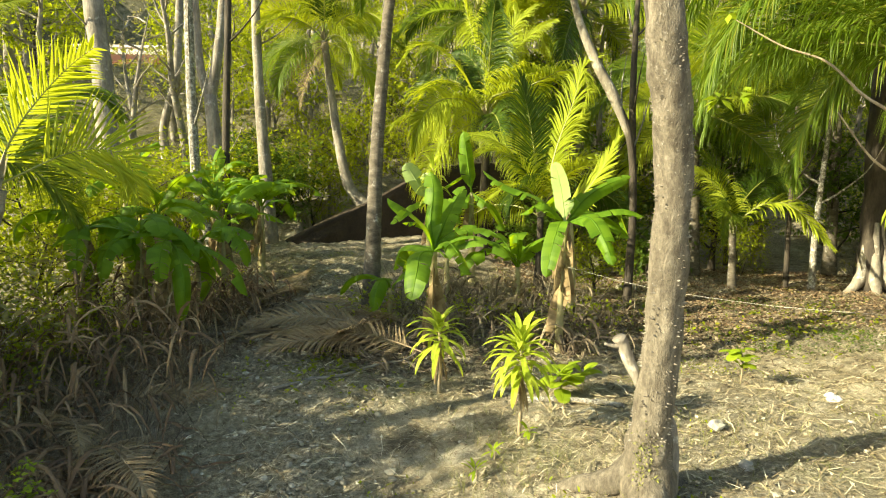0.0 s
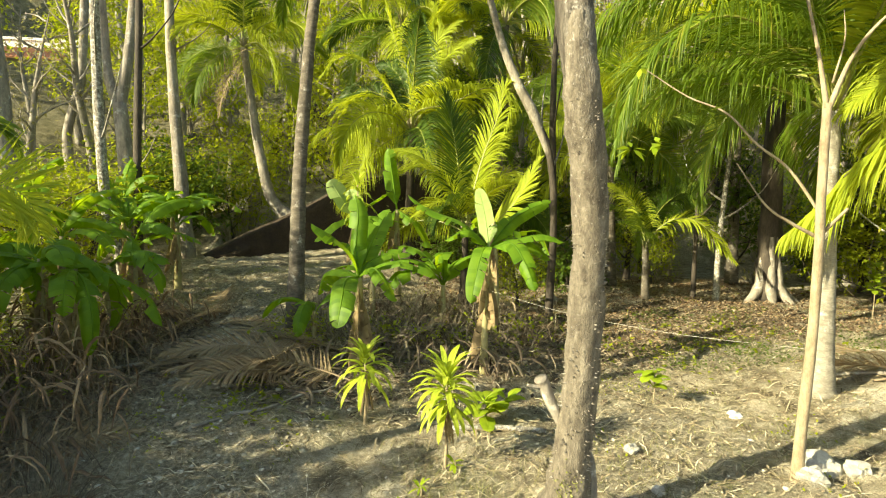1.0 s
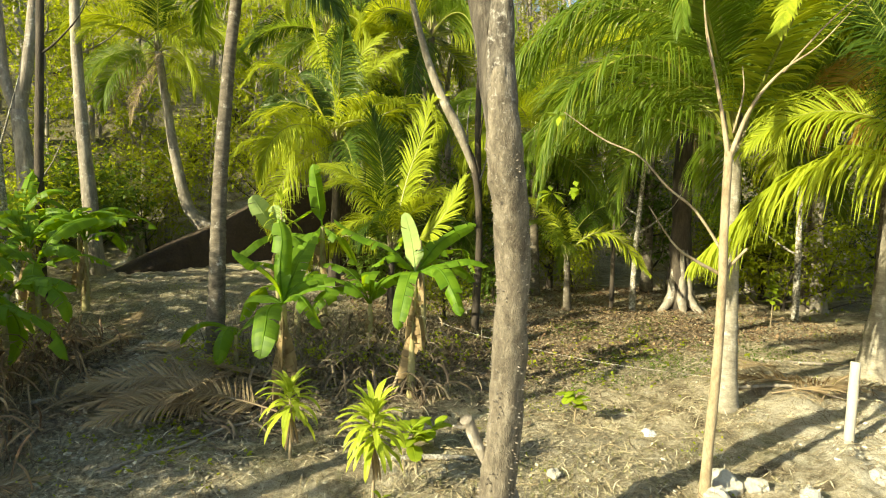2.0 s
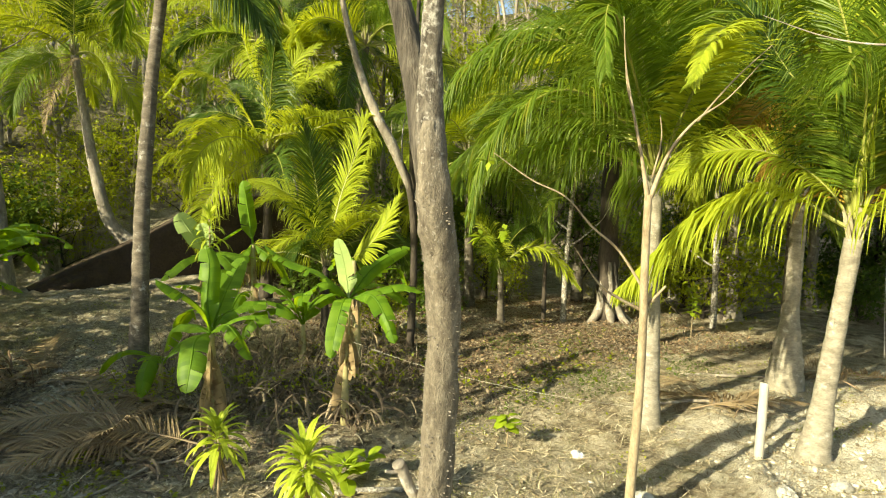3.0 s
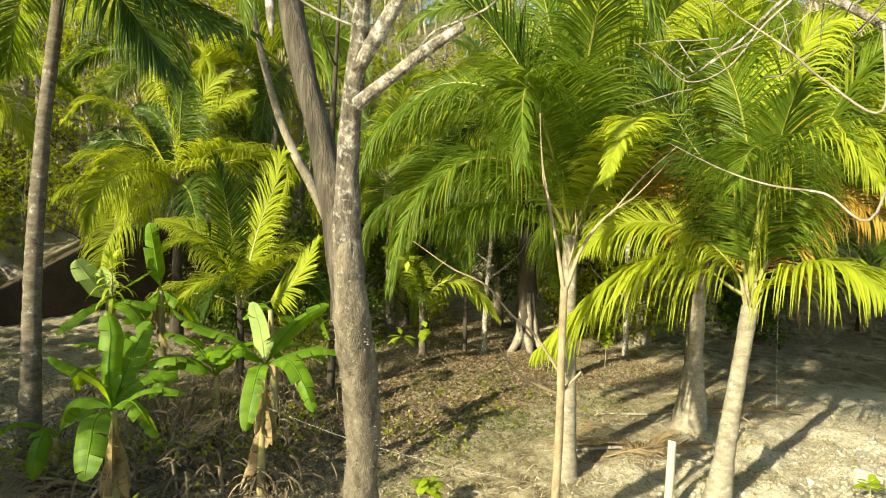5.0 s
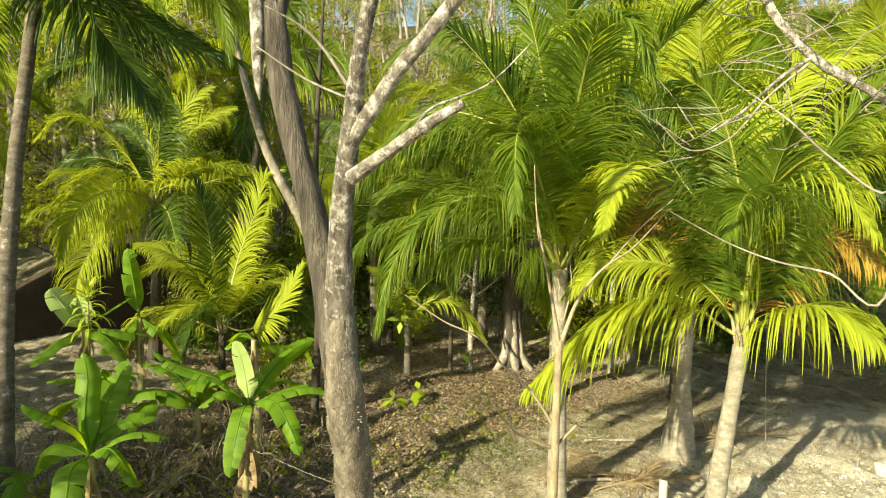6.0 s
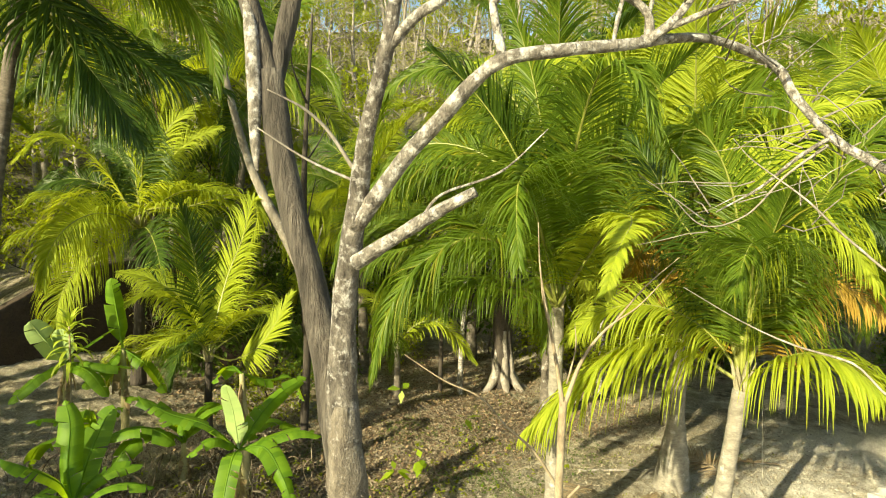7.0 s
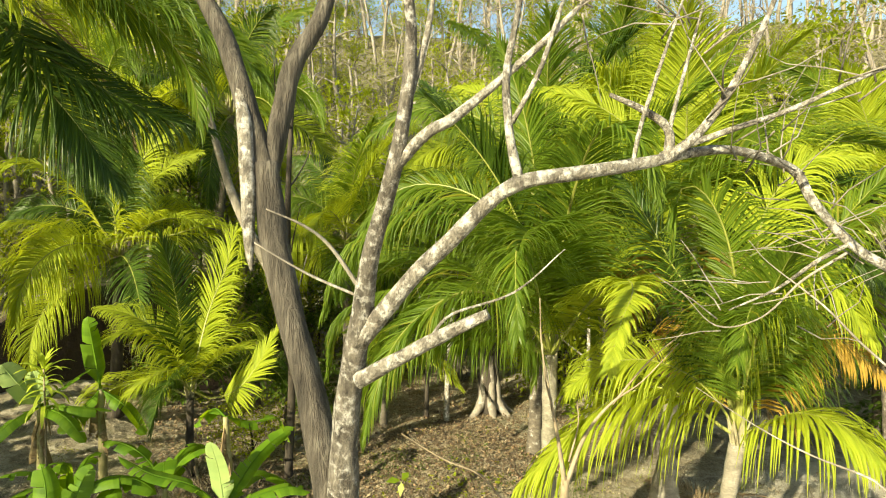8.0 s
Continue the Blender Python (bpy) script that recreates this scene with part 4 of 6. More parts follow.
        for k in range(4):
            p = Vector(tip) + Vector((rnd.uniform(-.1, .1), rnd.uniform(-.1, .1), rnd.uniform(-.15, .1)))
            d = Vector((rnd.uniform(-1, 1), rnd.uniform(-1, 1), rnd.uniform(-0.3, 1.0))).normalized()
            Q = [p]
            for j in range(3):
                Q.append(Q[-1] + d * rnd.uniform(0.12, 0.25))
                d = (d + Vector((rnd.uniform(-.5, .5), rnd.uniform(-.5, .5), rnd.uniform(-.4, .4)))).normalized()
            tube(V, F, Q, [0.006, 0.004, 0.002], 4)
    part("twig_tangle", mesh_of("twig_tangle", [v - o for v in V], F, BARK_GREY), t, kind="stuff")
    # blunt thorns on the trunk
    V, F = [], []
    lower = pts[5:-14]
    for k in range(1500):
        i = rnd.uniform(0, len(lower) - 1.01)
        a, b = lower[int(i)], lower[int(i) + 1]
        p = a.lerp(b, i - int(i))
        ang = rnd.uniform(0, 2 * math.pi)
        out = Vector((math.cos(ang), math.sin(ang), 0))
        r = float(np.interp(p.z, (-0.3, 0.1, 0.6, 1.5, 4.0), (0.24, 0.185, 0.15, 0.137, 0.125)))
        h, w = rnd.uniform(0.014, 0.040), rnd.uniform(0.006, 0.013)
        q, s = p + out * (r * 0.97), Vector((-out.y, out.x, 0))
        b0 = len(V)
        up = Vector((0, 0, 1))
        V += [q + s * w, q + up * w, q - s * w, q - up * w, q + out * h + up * rnd.uniform(-0.004, 0.008)]
        F += [(b0, b0 + 1, b0 + 4), (b0 + 1, b0 + 2, b0 + 4), (b0 + 2, b0 + 3, b0 + 4), (b0 + 3, b0, b0 + 4)]
    part("thorn_cover", mesh_of("thorn_cover", [v - o for v in V], F, BARK_GREY, False), t, "short blunt thorns", kind="stuff")
    V = []
    for k in range(500):
        p = Vector((1.72 + rnd.gauss(0, 0.05), 4.82 + rnd.gauss(0, 0.03), 0.12 + rnd.gauss(0, 0.13)))
        d = Vector((rnd.uniform(-1, 1), rnd.uniform(-1, 0), rnd.uniform(-1, 1))) * 0.018
        e = Vector((rnd.uniform(-1, 1), rnd.uniform(-1, 1), rnd.uniform(-1, 1))) * 0.012
        V += [p, p + d, p + d + e, p + e]
    part("moss", quads_of("moss", [v - o for v in V], 500, MOSS), t, "olive moss near the root", kind="stuff")


spiny_tree()


def leaf_spray(V, F, p, d, n, size, rnd, width=0.42):
    """n pointed leaves round the tip p."""
    for k in range(n):
        u = (d + Vector((rnd.uniform(-1, 1), rnd.uniform(-1, 1), rnd.uniform(-0.7, 0.7)))).normalized()
        w = u.cross(Vector((rnd.uniform(-.4, .4), rnd.uniform(-.4, .4), 1))).normalized()
        L = size * rnd.uniform(0.7, 1.2)
        dn = Vector((0, 0, -L * 0.18))
        b = len(V)
        q = p + u * L * 0.12
        V += [q, q + u * L * 0.45 + w * L * width * 0.5, q + u * L + dn, q + u * L * 0.45 - w * L * width * 0.5]
        F.append((b, b + 1, b + 2, b + 3))


def forked_sapling():
    o = Vector((4.26, 5.34, -0.08))
    t = thing("forked_sapling", o, "slender tan sapling forking into bare branches", "tree")
    chain("trunk", [(4.26, 5.34, -0.3), (4.25, 5.28, 0.61), (4.23, 5.2, 1.33), (4.15, 5.08, 2.24), (4.06, 4.98, 2.85), (4.0, 4.9, 3.58)], [0.066, 0.053, 0.047, 0.043, 0.040, 0.038], t, o, BARK_TAN, 12, rough=0.1)
    for name, P, r in (
        ("branch", [(4.0, 4.9, 3.5), (3.90, 4.91, 3.98), (3.82, 4.97, 4.44), (3.76, 5.02, 4.85), (3.7, 5.0, 5.3)], [0.026, 0.017, 0.012, 0.008, 0.004]),
        ("branch", [(4.0, 4.9, 3.5), (4.15, 4.82, 3.98), (4.35, 4.7, 4.3), (4.6, 4.55, 4.52), (4.85, 4.35, 4.9)], [0.026, 0.017, 0.012, 0.007, 0.003]),
        ("branch", [(4.37, 4.69, 4.3), (4.65, 4.53, 4.7), (4.88, 4.33, 5.0)], [0.011, 0.008, 0.003]),
        ("branch", [(4.14, 5.07, 2.6), (3.88, 5.18, 3.01), (3.64, 5.32, 3.25), (3.39, 5.44, 3.55), (3.06, 5.58, 3.72), (2.68, 5.71, 3.99)], [0.016, 0.014, 0.012, 0.010, 0.008, 0.004]),
        ("branch", [(4.16, 5.1, 2.4), (4.22, 5.02, 2.52), (4.30, 4.94, 2.66)], [0.02, 0.017, 0.012]),
        ("branch", [(4.16, 5.1, 2.38), (3.86, 5.1, 2.52), (3.6, 5.1, 2.68), (3.3, 5.1, 3.05)], [0.02, 0.015, 0.01, 0.005]),
        ("twig", [(4.02, 4.88, 3.75), (4.06, 4.82, 4.1), (4.02, 4.8, 4.35)], [0.01, 0.007, 0.003]),
        ("twig", [(3.85, 4.94, 4.25), (3.7, 4.9, 4.6), (3.66, 4.9, 4.9)], [0.01, 0.007, 0.003]),
    ):
        chain(name, P, r, t, o, BARK_TAN, 8)
    rnd = random.Random(8)
    for p, n in (((2.3, 5.1, 3.15), 9), ((2.55, 5.1, 3.2), 8), ((3.0, 5.1, 3.5), 5), ((2.35, 5.1, 3.85), 5)):
        V, F = [], []
        leaf_spray(V, F, Vector(p), Vector((0, 0, -0.2)), n, 0.13, rnd, 0.6)
        part("leaf_spray", mesh_of("leaf_spray", [v - o for v in V], F, FRESH), t, "fresh green leaves")


forked_sapling()


# ---------------------------------------------------------------- bananas and small plants
def banana(base, h, leaves, label, seed, r=0.075, lean=(0, 0), dead=3, size=1.0, extra=()):
    """leaves: (turn, rise, droop, length, width, pale)."""
    rnd = random.Random(seed)
    b = Vector((base[0], base[1], base[2] if len(base) > 2 else rough_z(base[0], base[1])))
    t = thing("banana_plant", b, label, "banana plant", "banana plants")
    top = Vector((lean[0], lean[1], h))
    part("pseudostem", limb_mesh("pseudostem", [(0, 0, -0.1), (lean[0] * .3, lean[1] * .3, h * 0.5), top], [r * 1.25, r, r * 0.85, r * 0.55], BANANA_STEM, 12, 8, 0.1), t)
    for turn, rise, droop, L, W, pale in leaves:
        me = blade_mesh(L * size * 1.38, W * size * 1.12, rise, droop * 1.1, BANANA_PALE if pale else BANANA, 0.3 if not pale else 0.12, 0.34 if not pale else 0.08, seed * 13 + int(turn), 16, 0.14)
        part("leaf", me, t, "pale young leaf catching the light" if pale else "", pose(top.x, top.y, top.z - rnd.uniform(0, 0.12), 0, 0, turn))
    for i in range(dead):
        me = blade_mesh(rnd.uniform(0.7, 1.0) * min(1.0, h * 0.75), 0.2, -62, 30, BANANA_DEAD, 1.3, 0.5, seed * 7 + i, 10, 0.1, 0.35)
        part("dead_leaf", me, t, "dry brown hanging leaf", pose(top.x, top.y, top.z - 0.12 - 0.14 * i, 0, 0, rnd.uniform(0, 360)))
    return t


def some_leaves(rnd, n, L, W):
    return [(i * 137.5 + rnd.uniform(-20, 20), rnd.uniform(10, 70), rnd.uniform(65, 125), L * rnd.uniform(0.8, 1.15), W * rnd.uniform(0.85, 1.1), False) for i in range(n)]


def banana_along(base, blades, label, seed, r=0.07, dead=4):
    """A banana plant whose leaves follow given lines from the head of the stem: (points, width, pale, roll)."""
    hub = Vector(blades[0][0][0])
    z = rough_z(*base)
    t = banana((*base, z), hub.z - z, [], label, seed, r, (hub.x - base[0], hub.y - base[1]), dead)
    o = Vector((*base, z))
    for k, (P, W, *more) in enumerate(blades):
        young, turn = more[0] if more else False, more[1] if len(more) > 1 else 0.0
        me = blade_mesh(1, W * 1.2, 0, 0, BANANA_PALE if young else BANANA, 0.05 if young else 0.2, 0.05 if young else 0.2, seed * 13 + k, 18, 0.1, spine=[Vector(p) - o for p in P], roll=turn)
        part("leaf", me, t, "pale young leaf catching the light" if young else "")


banana_along((1.83, 9.2), [
    ([(1.87, 9.17, 1.98), (1.82, 9.26, 2.46), (1.7, 9.24, 2.92)], 0.3, True, -75),
    ([(1.87, 9.17, 1.98), (1.48, 9.3, 2.35), (1.0, 9.49, 2.54), (0.63, 9.65, 2.79)], 0.24),
    ([(1.87, 9.17, 1.98), (1.51, 8.98, 2.27), (1.14, 8.9, 2.11)], 0.2),
    ([(1.87, 9.17, 1.98), (1.73, 8.89, 1.99), (1.59, 8.68, 1.64), (1.49, 8.52, 1.22)], 0.24),
    ([(1.87, 9.17, 1.98), (2.15, 8.82, 2.08), (2.31, 8.5, 1.75), (2.39, 8.33, 1.43)], 0.27, False, 40),
    ([(1.87, 9.17, 1.98), (2.36, 8.99, 2.16), (2.69, 8.91, 2.21), (2.96, 8.81, 2.11)], 0.24),
    ([(1.87, 9.17, 1.98), (2.23, 9.37, 2.38), (2.61, 9.62, 2.6), (3.02, 9.73, 2.75)], 0.26, False, 40),
    ([(1.87, 9.17, 1.98), (2.22, 9.54, 2.13), (2.67, 9.83, 2.06), (3.08, 9.87, 1.74)], 0.24),
], "banana plant with a tall bare stem and torn green leaves", 3, 0.058, 6)
banana_along((-0.12, 9.45), [
    ([(-0.13, 9.36, 1.5), (-0.32, 9.04, 1.49), (-0.37, 8.77, 1.25), (-0.43, 8.58, 0.85)], 0.36),
    ([(-0.13, 9.36, 1.5), (-0.26, 9.34, 1.86), (-0.56, 9.27, 2.14), (-0.86, 9.28, 2.32)], 0.31),
    ([(-0.13, 9.36, 1.5), (0.03, 9.52, 1.72), (0.33, 9.54, 1.85), (0.69, 9.53, 1.86)], 0.20),
    ([(-0.13, 9.36, 1.5), (0.21, 9.31, 1.71), (0.51, 9.21, 1.76), (0.8, 9.17, 1.66)], 0.19),
    ([(-0.13, 9.36, 1.5), (0.07, 9.09, 1.67), (0.24, 8.95, 1.51), (0.42, 8.81, 1.2)], 0.27),
    ([(-0.13, 9.36, 1.5), (-0.19, 9.57, 1.99), (-0.16, 9.75, 2.46), (-0.22, 9.89, 2.78)], 0.32, False, -40),
    ([(-0.13, 9.36, 1.5), (0.03, 9.77, 1.94), (0.21, 10.03, 2.32), (0.35, 10.16, 2.56)], 0.32),
    ([(-0.13, 9.36, 1.5), (-0.4, 9.68, 1.57), (-0.65, 9.85, 1.51), (-0.8, 9.85, 1.14)], 0.29),
], "leafy banana clump with broad drooping leaves", 5, 0.085, 6)
banana((-0.95, 11.0), 0.5, [(170, 50, 120, 0.9, 0.32, False), (260, 45, 120, 1.0, 0.34, False), (20, 60, 80, 0.9, 0.3, False)], "small banana sucker beside the tall palm", 7, 0.05, dead=1)
banana_along((-0.3, 14.1), [
    ([(-0.32, 14.1, 2.35), (-0.53, 14.08, 2.65), (-0.89, 14.09, 3.2)], 0.4, True, -60),
    ([(-0.32, 14.1, 2.35), (-0.35, 14.19, 2.7), (-0.39, 14.21, 3.0)], 0.4, True, -60),
    ([(-0.32, 14.1, 2.35), (0.07, 14.09, 2.68), (0.52, 14.11, 2.97)], 0.3),
    ([(-0.32, 14.1, 2.35), (0.18, 13.76, 2.37), (0.83, 13.62, 2.22)], 0.3),
    ([(-0.32, 14.1, 2.35), (-0.73, 13.82, 2.21), (-1.19, 13.63, 1.79)], 0.3),
    ([(-0.32, 14.1, 2.35), (0.07, 13.45, 2.29), (0.38, 13.19, 1.84)], 0.3),
], "banana plant with pale upright young leaves", 9, 0.08, 4)
banana_along((0.7, 14.1), [
    ([(0.66, 14.1, 2.55), (0.59, 14.14, 3.06), (0.45, 14.16, 3.97)], 0.36, False, -60),
    ([(0.66, 14.1, 2.55), (1.07, 13.74, 2.23), (1.4, 13.54, 1.69)], 0.3),
    ([(0.66, 14.1, 2.55), (0.29, 13.87, 2.17), (-0.04, 13.74, 1.9)], 0.3),
], "banana plant with one dark furled upright leaf", 10, 0.08, 4)
banana_along((2.6, 11.9), [
    ([(2.5, 11.9, 2.35), (3.01, 12.03, 2.14), (3.48, 12.01, 2.13), (3.69, 11.87, 1.67)], 0.3),
    ([(2.5, 11.9, 2.35), (2.36, 12.21, 2.43), (2.04, 12.33, 2.13)], 0.3),
], "small banana plant in the shade of the palms", 12, 0.08, 4)
rb = random.Random(21)
for x, y, h, n in ((-4.75, 9.4, 1.35, 5), (-4.2, 9.2, 1.2, 4), (-5.6, 9.4, 1.4, 4), (-4.3, 10.6, 1.0, 4), (-5.4, 11.4, 1.4, 6), (-4.5, 12.3, 1.1, 6), (-5.1, 13.6, 1.3, 7), (-4.4, 14.6, 1.2, 6), (-5.8, 15.2, 1.5, 7), (-6.6, 12.5, 1.6, 7), (-5.0, 16.2, 1.3, 6), (1.6, 12.6, 0.8, 5), (0.1, 12.3, 0.9, 5)):
    near = y < 11
    leaves = [(a, r - 15 if near else r + 22, d + 12 if near else d, L, W, False) for a, r, d, L, W, _ in some_leaves(rb, n + 2 if near else n, 1.05 if near else 1.15, 0.36)]
    banana((x, y), h + (0.45 if near else 0 if x > 0 else 0.35), leaves, "banana plant with dry hanging leaves in the thicket" if near else "sunlit banana plant in the thicket by the track", 30 + int(x * 10), 0.075 if near else 0.07, dead=13 if near else 5)


def dracaena(x, y, h, label, seed, n=46, L=0.42):
    rnd = random.Random(seed)
    b = Vector((x, y, rough_z(x, y)))
    t = thing("dracaena", b, label, "dracaena", "dracaenas")
    part("stem", limb_mesh("stem", [(0, 0, -0.08), (0.02, 0.01, h * 0.5), (0.0, 0.0, h)], [0.022, 0.018, 0.016], BARK_TAN, 8, 6, 0.1), t)
    kinds = [blade_mesh(L * rnd.uniform(0.85, 1.1), 0.075, r, d, DRACAENA, 0.2, 0, seed + i, 8, 0.02, 0.1, blunt=0.1) for i, (r, d) in enumerate(((75, 60), (55, 90), (35, 100), (15, 90), (-10, 70)))]
    for i in range(n):
        k = int(5 * i / n)
        part("leaf", kinds[k], t, m=pose(0, 0, h - 0.30 * h * (i / n) ** 1.3, 0, 0, i * 137.5 + rnd.uniform(-12, 12)) @ Matrix.Scale(rnd.uniform(0.85, 1.1), 4))
    dm = blade_mesh(L * 0.9, 0.045, -62, 26, BANANA_DEAD, 0.5, 0, seed, 6, 0.02)
    for i in range(9):
        part("dead_leaf", dm, t, "dry hanging leaf", pose(0, 0, h * 0.68, 0, 0, i * 40 + rnd.uniform(-15, 15)) @ Matrix.Scale(rnd.uniform(0.7, 1.1), 4))


dracaena(0.86, 6.32, 0.98, "bushy dracaena with yellow-green strap leaves on a thin stem", 61, 64, 0.48)
dracaena(-0.02, 7.67, 0.85, "sparse dracaena with yellow-green strap leaves and dry skirt", 67, 40, 0.5)
dracaena(-0.25, 13.9, 2.6, "tall dracaena with a green rosette behind the bananas", 71, 40, 0.55)


def sprout(x, y, h, n, L, W, label, seed, mat=None, name="leafy_sapling"):
    rnd = random.Random(seed)
    b = Vector((x, y, rough_z(x, y)))
    t = thing(name, b, label, "sapling", "saplings")
    part("stem", limb_mesh("stem", [(0, 0, -0.05), (0.02, 0, h * 0.5), (0.0, 0.02, h)], [0.012, 0.009, 0.005], BARK_TAN, 6, 4, 0.05), t)
    kinds = [blade_mesh(L, W, r, d, mat or FRESH, 0.25, 0, seed + r, 7, 0.18, blunt=0.2) for r, d in ((55, 50), (25, 50), (0, 40))]
    for i in range(n):
        part("leaf", rnd.choice(kinds), t, m=pose(0, 0, h * rnd.uniform(0.45, 1.0), 0, 0, i * 137.5 + rnd.uniform(-20, 20)) @ Matrix.Scale(rnd.uniform(0.7, 1.15), 4))


sprout(1.5, 7.35, 0.34, 14, 0.36, 0.21, "low broad-leaved seedling in dry litter", 81)
sprout(1.8, 7.45, 0.28, 10, 0.32, 0.19, "low broad-leaved seedling in dry litter", 82)
sprout(3.95, 7.75, 0.5, 15, 0.26, 0.16, "young bright green seedling on sunlit ground", 83)
sprout(11.4, 12.2, 1.3, 60, 0.24, 0.12, "slim sapling with a bright leafy top", 84)
sprout(9.3, 4.6, 0.4, 12, 0.2, 0.12, "young seedling on pale spoil", 85)
sprout(0.35, 5.6, 0.12, 8, 0.16, 0.03, "tuft of green grass blades", 86)
sprout(0.55, 5.9, 0.10, 8, 0.14, 0.03, "tuft of green grass blades", 87)
sprout(0.95, 6.25, 0.1, 9, 0.14, 0.04, "tuft of green shoots", 88)


# ---------------------------------------------------------------- woods
def grow(h, r, limbs, leaves, seed, bare=False, crown_at=0.45, spread_r=1.9, leaf=0.15, fork=False):
    """Two meshes in one pair: wood, and the leaves of the crown."""
    rnd = random.Random(seed)
    V, F, LV, LF = [], [], [], []
    P, p, d = [Vector((0, 0, -0.2))], Vector((0, 0, -0.2)), Vector((rnd.uniform(-.08, .08), rnd.uniform(-.08, .08), 1))
    for i in range(6):
        p = p + d.normalized() * (h / 6)
        d = d + Vector((rnd.uniform(-.14, .14), rnd.uniform(-.14, .14), 0.05))
        P.append(p)
    T = spline(P, 4)
    tube(V, F, T, [r * 1.5, r * 1.05, r, r * 0.85, r * 0.65, r * 0.35, r * 0.12], 9, 0.15, 0, seed)
    for i in range(limbs):
        u = crown_at + (1 - crown_at) * (i + rnd.random() * 0.8) / limbs
        q = T[min(len(T) - 1, int(u * (len(T) - 1)))]
        a = i * 2.4 + rnd.uniform(-.5, .5)
        e = rnd.uniform(0.35, 1.0) + (0.6 if fork else 0)
        d = Vector((math.cos(a), math.sin(a), e)).normalized()
        ln = spread_r * rnd.uniform(0.65, 1.2) * (1.25 - 0.6 * u)
        Q = [q]
        for j in range(4):
            Q.append(Q[-1] + d * ln / 4)
            d = (d + Vector((rnd.uniform(-.3, .3), rnd.uniform(-.3, .3), rnd.uniform(-.25, .3)))).normalized()
        tube(V, F, spline(Q, 2), [r * 0.42 * (1.2 - u * 0.6), r * 0.25, r * 0.08], 6, 0.1, 0, i)
        for s in range(5):
            k = rnd.randint(1, 4)
            d2 = (Q[k] - Q[k - 1]).normalized() + Vector((rnd.uniform(-.9, .9), rnd.uniform(-.9, .9), rnd.uniform(-.5, .8)))
            ln2 = ln * rnd.uniform(0.25, 0.5)
            e1 = Q[k] + d2.normalized() * ln2 * 0.5
            e2 = e1 + (d2.normalized() + Vector((rnd.uniform(-.4, .4), rnd.uniform(-.4, .4), rnd.uniform(-.3, .3)))).normalized() * ln2 * 0.5
            tube(V, F, [Q[k], e1, e2], [r * 0.12, r * 0.07, r * 0.03], 4)
            if bare:
                for b in range(3):
                    e3 = e1.lerp(e2, rnd.random()) + Vector((rnd.uniform(-.5, .5), rnd.uniform(-.5, .5), rnd.uniform(-.2, .5))) * ln2
                    tube(V, F, [e1.lerp(e2, rnd.random()), e3], [r * 0.05, r * 0.02], 3)
            for c in (e1, e2):
                for g in range(leaves):
                    o = Vector((rnd.gauss(0, .26), rnd.gauss(0, .26), rnd.gauss(0, .17)))
                    leaf_spray(LV, LF, c + o, o.normalized() if o.length > 0 else d, 3, leaf, rnd, 0.5)
    return V, F, LV, LF


PROTO = {}


def woodland_tree(key, at, turn, scale, label, group, args, bark, mat, name="woodland_tree"):
    """Builds each kind once, then copies it."""
    m = pose(at[0], at[1], at[2], 0, 0, turn) @ Matrix.Scale(scale, 4)
    if key not in PROTO:
        t = thing(name, (0, 0, 0), label, "tree", group)
        V, F, LV, LF = grow(**args)
        part("trunk", mesh_of("trunk", V, F, bark), t)
        if LF:
            part("crown", mesh_of("crown", LV, LF, mat, False), t)
        t.matrix_basis = m
        PROTO[key] = t
        return t
    t = copy_thing(PROTO[key], pose(at[0], at[1], at[2], 0, 0, turn))
    t.scale = (scale, scale, scale)
    return t


KINDS = {
    "leafy": (dict(h=7.5, r=0.13, limbs=9, leaves=7, seed=1, leaf=0.19), BARK_GREY, WOODS, "slender woodland tree with a sparse yellow-green crown"),
    "leafy_wide": (dict(h=6.2, r=0.15, limbs=11, leaves=8, seed=2, crown_at=0.3, spread_r=2.4, leaf=0.19), BARK_GREY, WOODS, "spreading woodland tree with yellow-green leaves"),
    "dark": (dict(h=5.2, r=0.12, limbs=12, leaves=9, seed=3, crown_at=0.18, spread_r=2.0, leaf=0.2), BARK_DARK, WOODS_DARK, "dense dark green woodland tree"),
    "dry": (dict(h=8.5, r=0.13, limbs=9, leaves=2, seed=4, leaf=0.15, bare=True), BARK_GREY, WOODS_DRY, "grey half-bare tree of the dry woods"),
    "bare": (dict(h=9.0, r=0.12, limbs=10, leaves=0, seed=5, bare=True, crown_at=0.4, fork=True), BARK_GREY, WOODS_DRY, "bare grey tree with fine twigs"),
    "tall": (dict(h=10.5, r=0.15, limbs=9, leaves=7, seed=6, crown_at=0.62, spread_r=2.2, leaf=0.2), BARK_GREY, WOODS, "tall grey-stemmed tree with a high leafy crown"),
    "bush": (dict(h=1.7, r=0.04, limbs=11, leaves=11, seed=7, crown_at=0.05, spread_r=1.3, leaf=0.09), BARK_DARK, WOODS, "leafy yellow-green shrub of the understorey"),
    "bush_dark": (dict(h=1.5, r=0.04, limbs=11, leaves=7, seed=8, crown_at=0.05, spread_r=1.1, leaf=0.15), BARK_DARK, WOODS_DARK, "dense dark green shrub of the understorey"),
    "bush_dry": (dict(h=1.4, r=0.03, limbs=12, leaves=1, seed=9, crown_at=0.05, spread_r=1.1, leaf=0.11, bare=True), BARK_GREY, WOODS_DRY, "dry twiggy shrub with few leaves"),
}


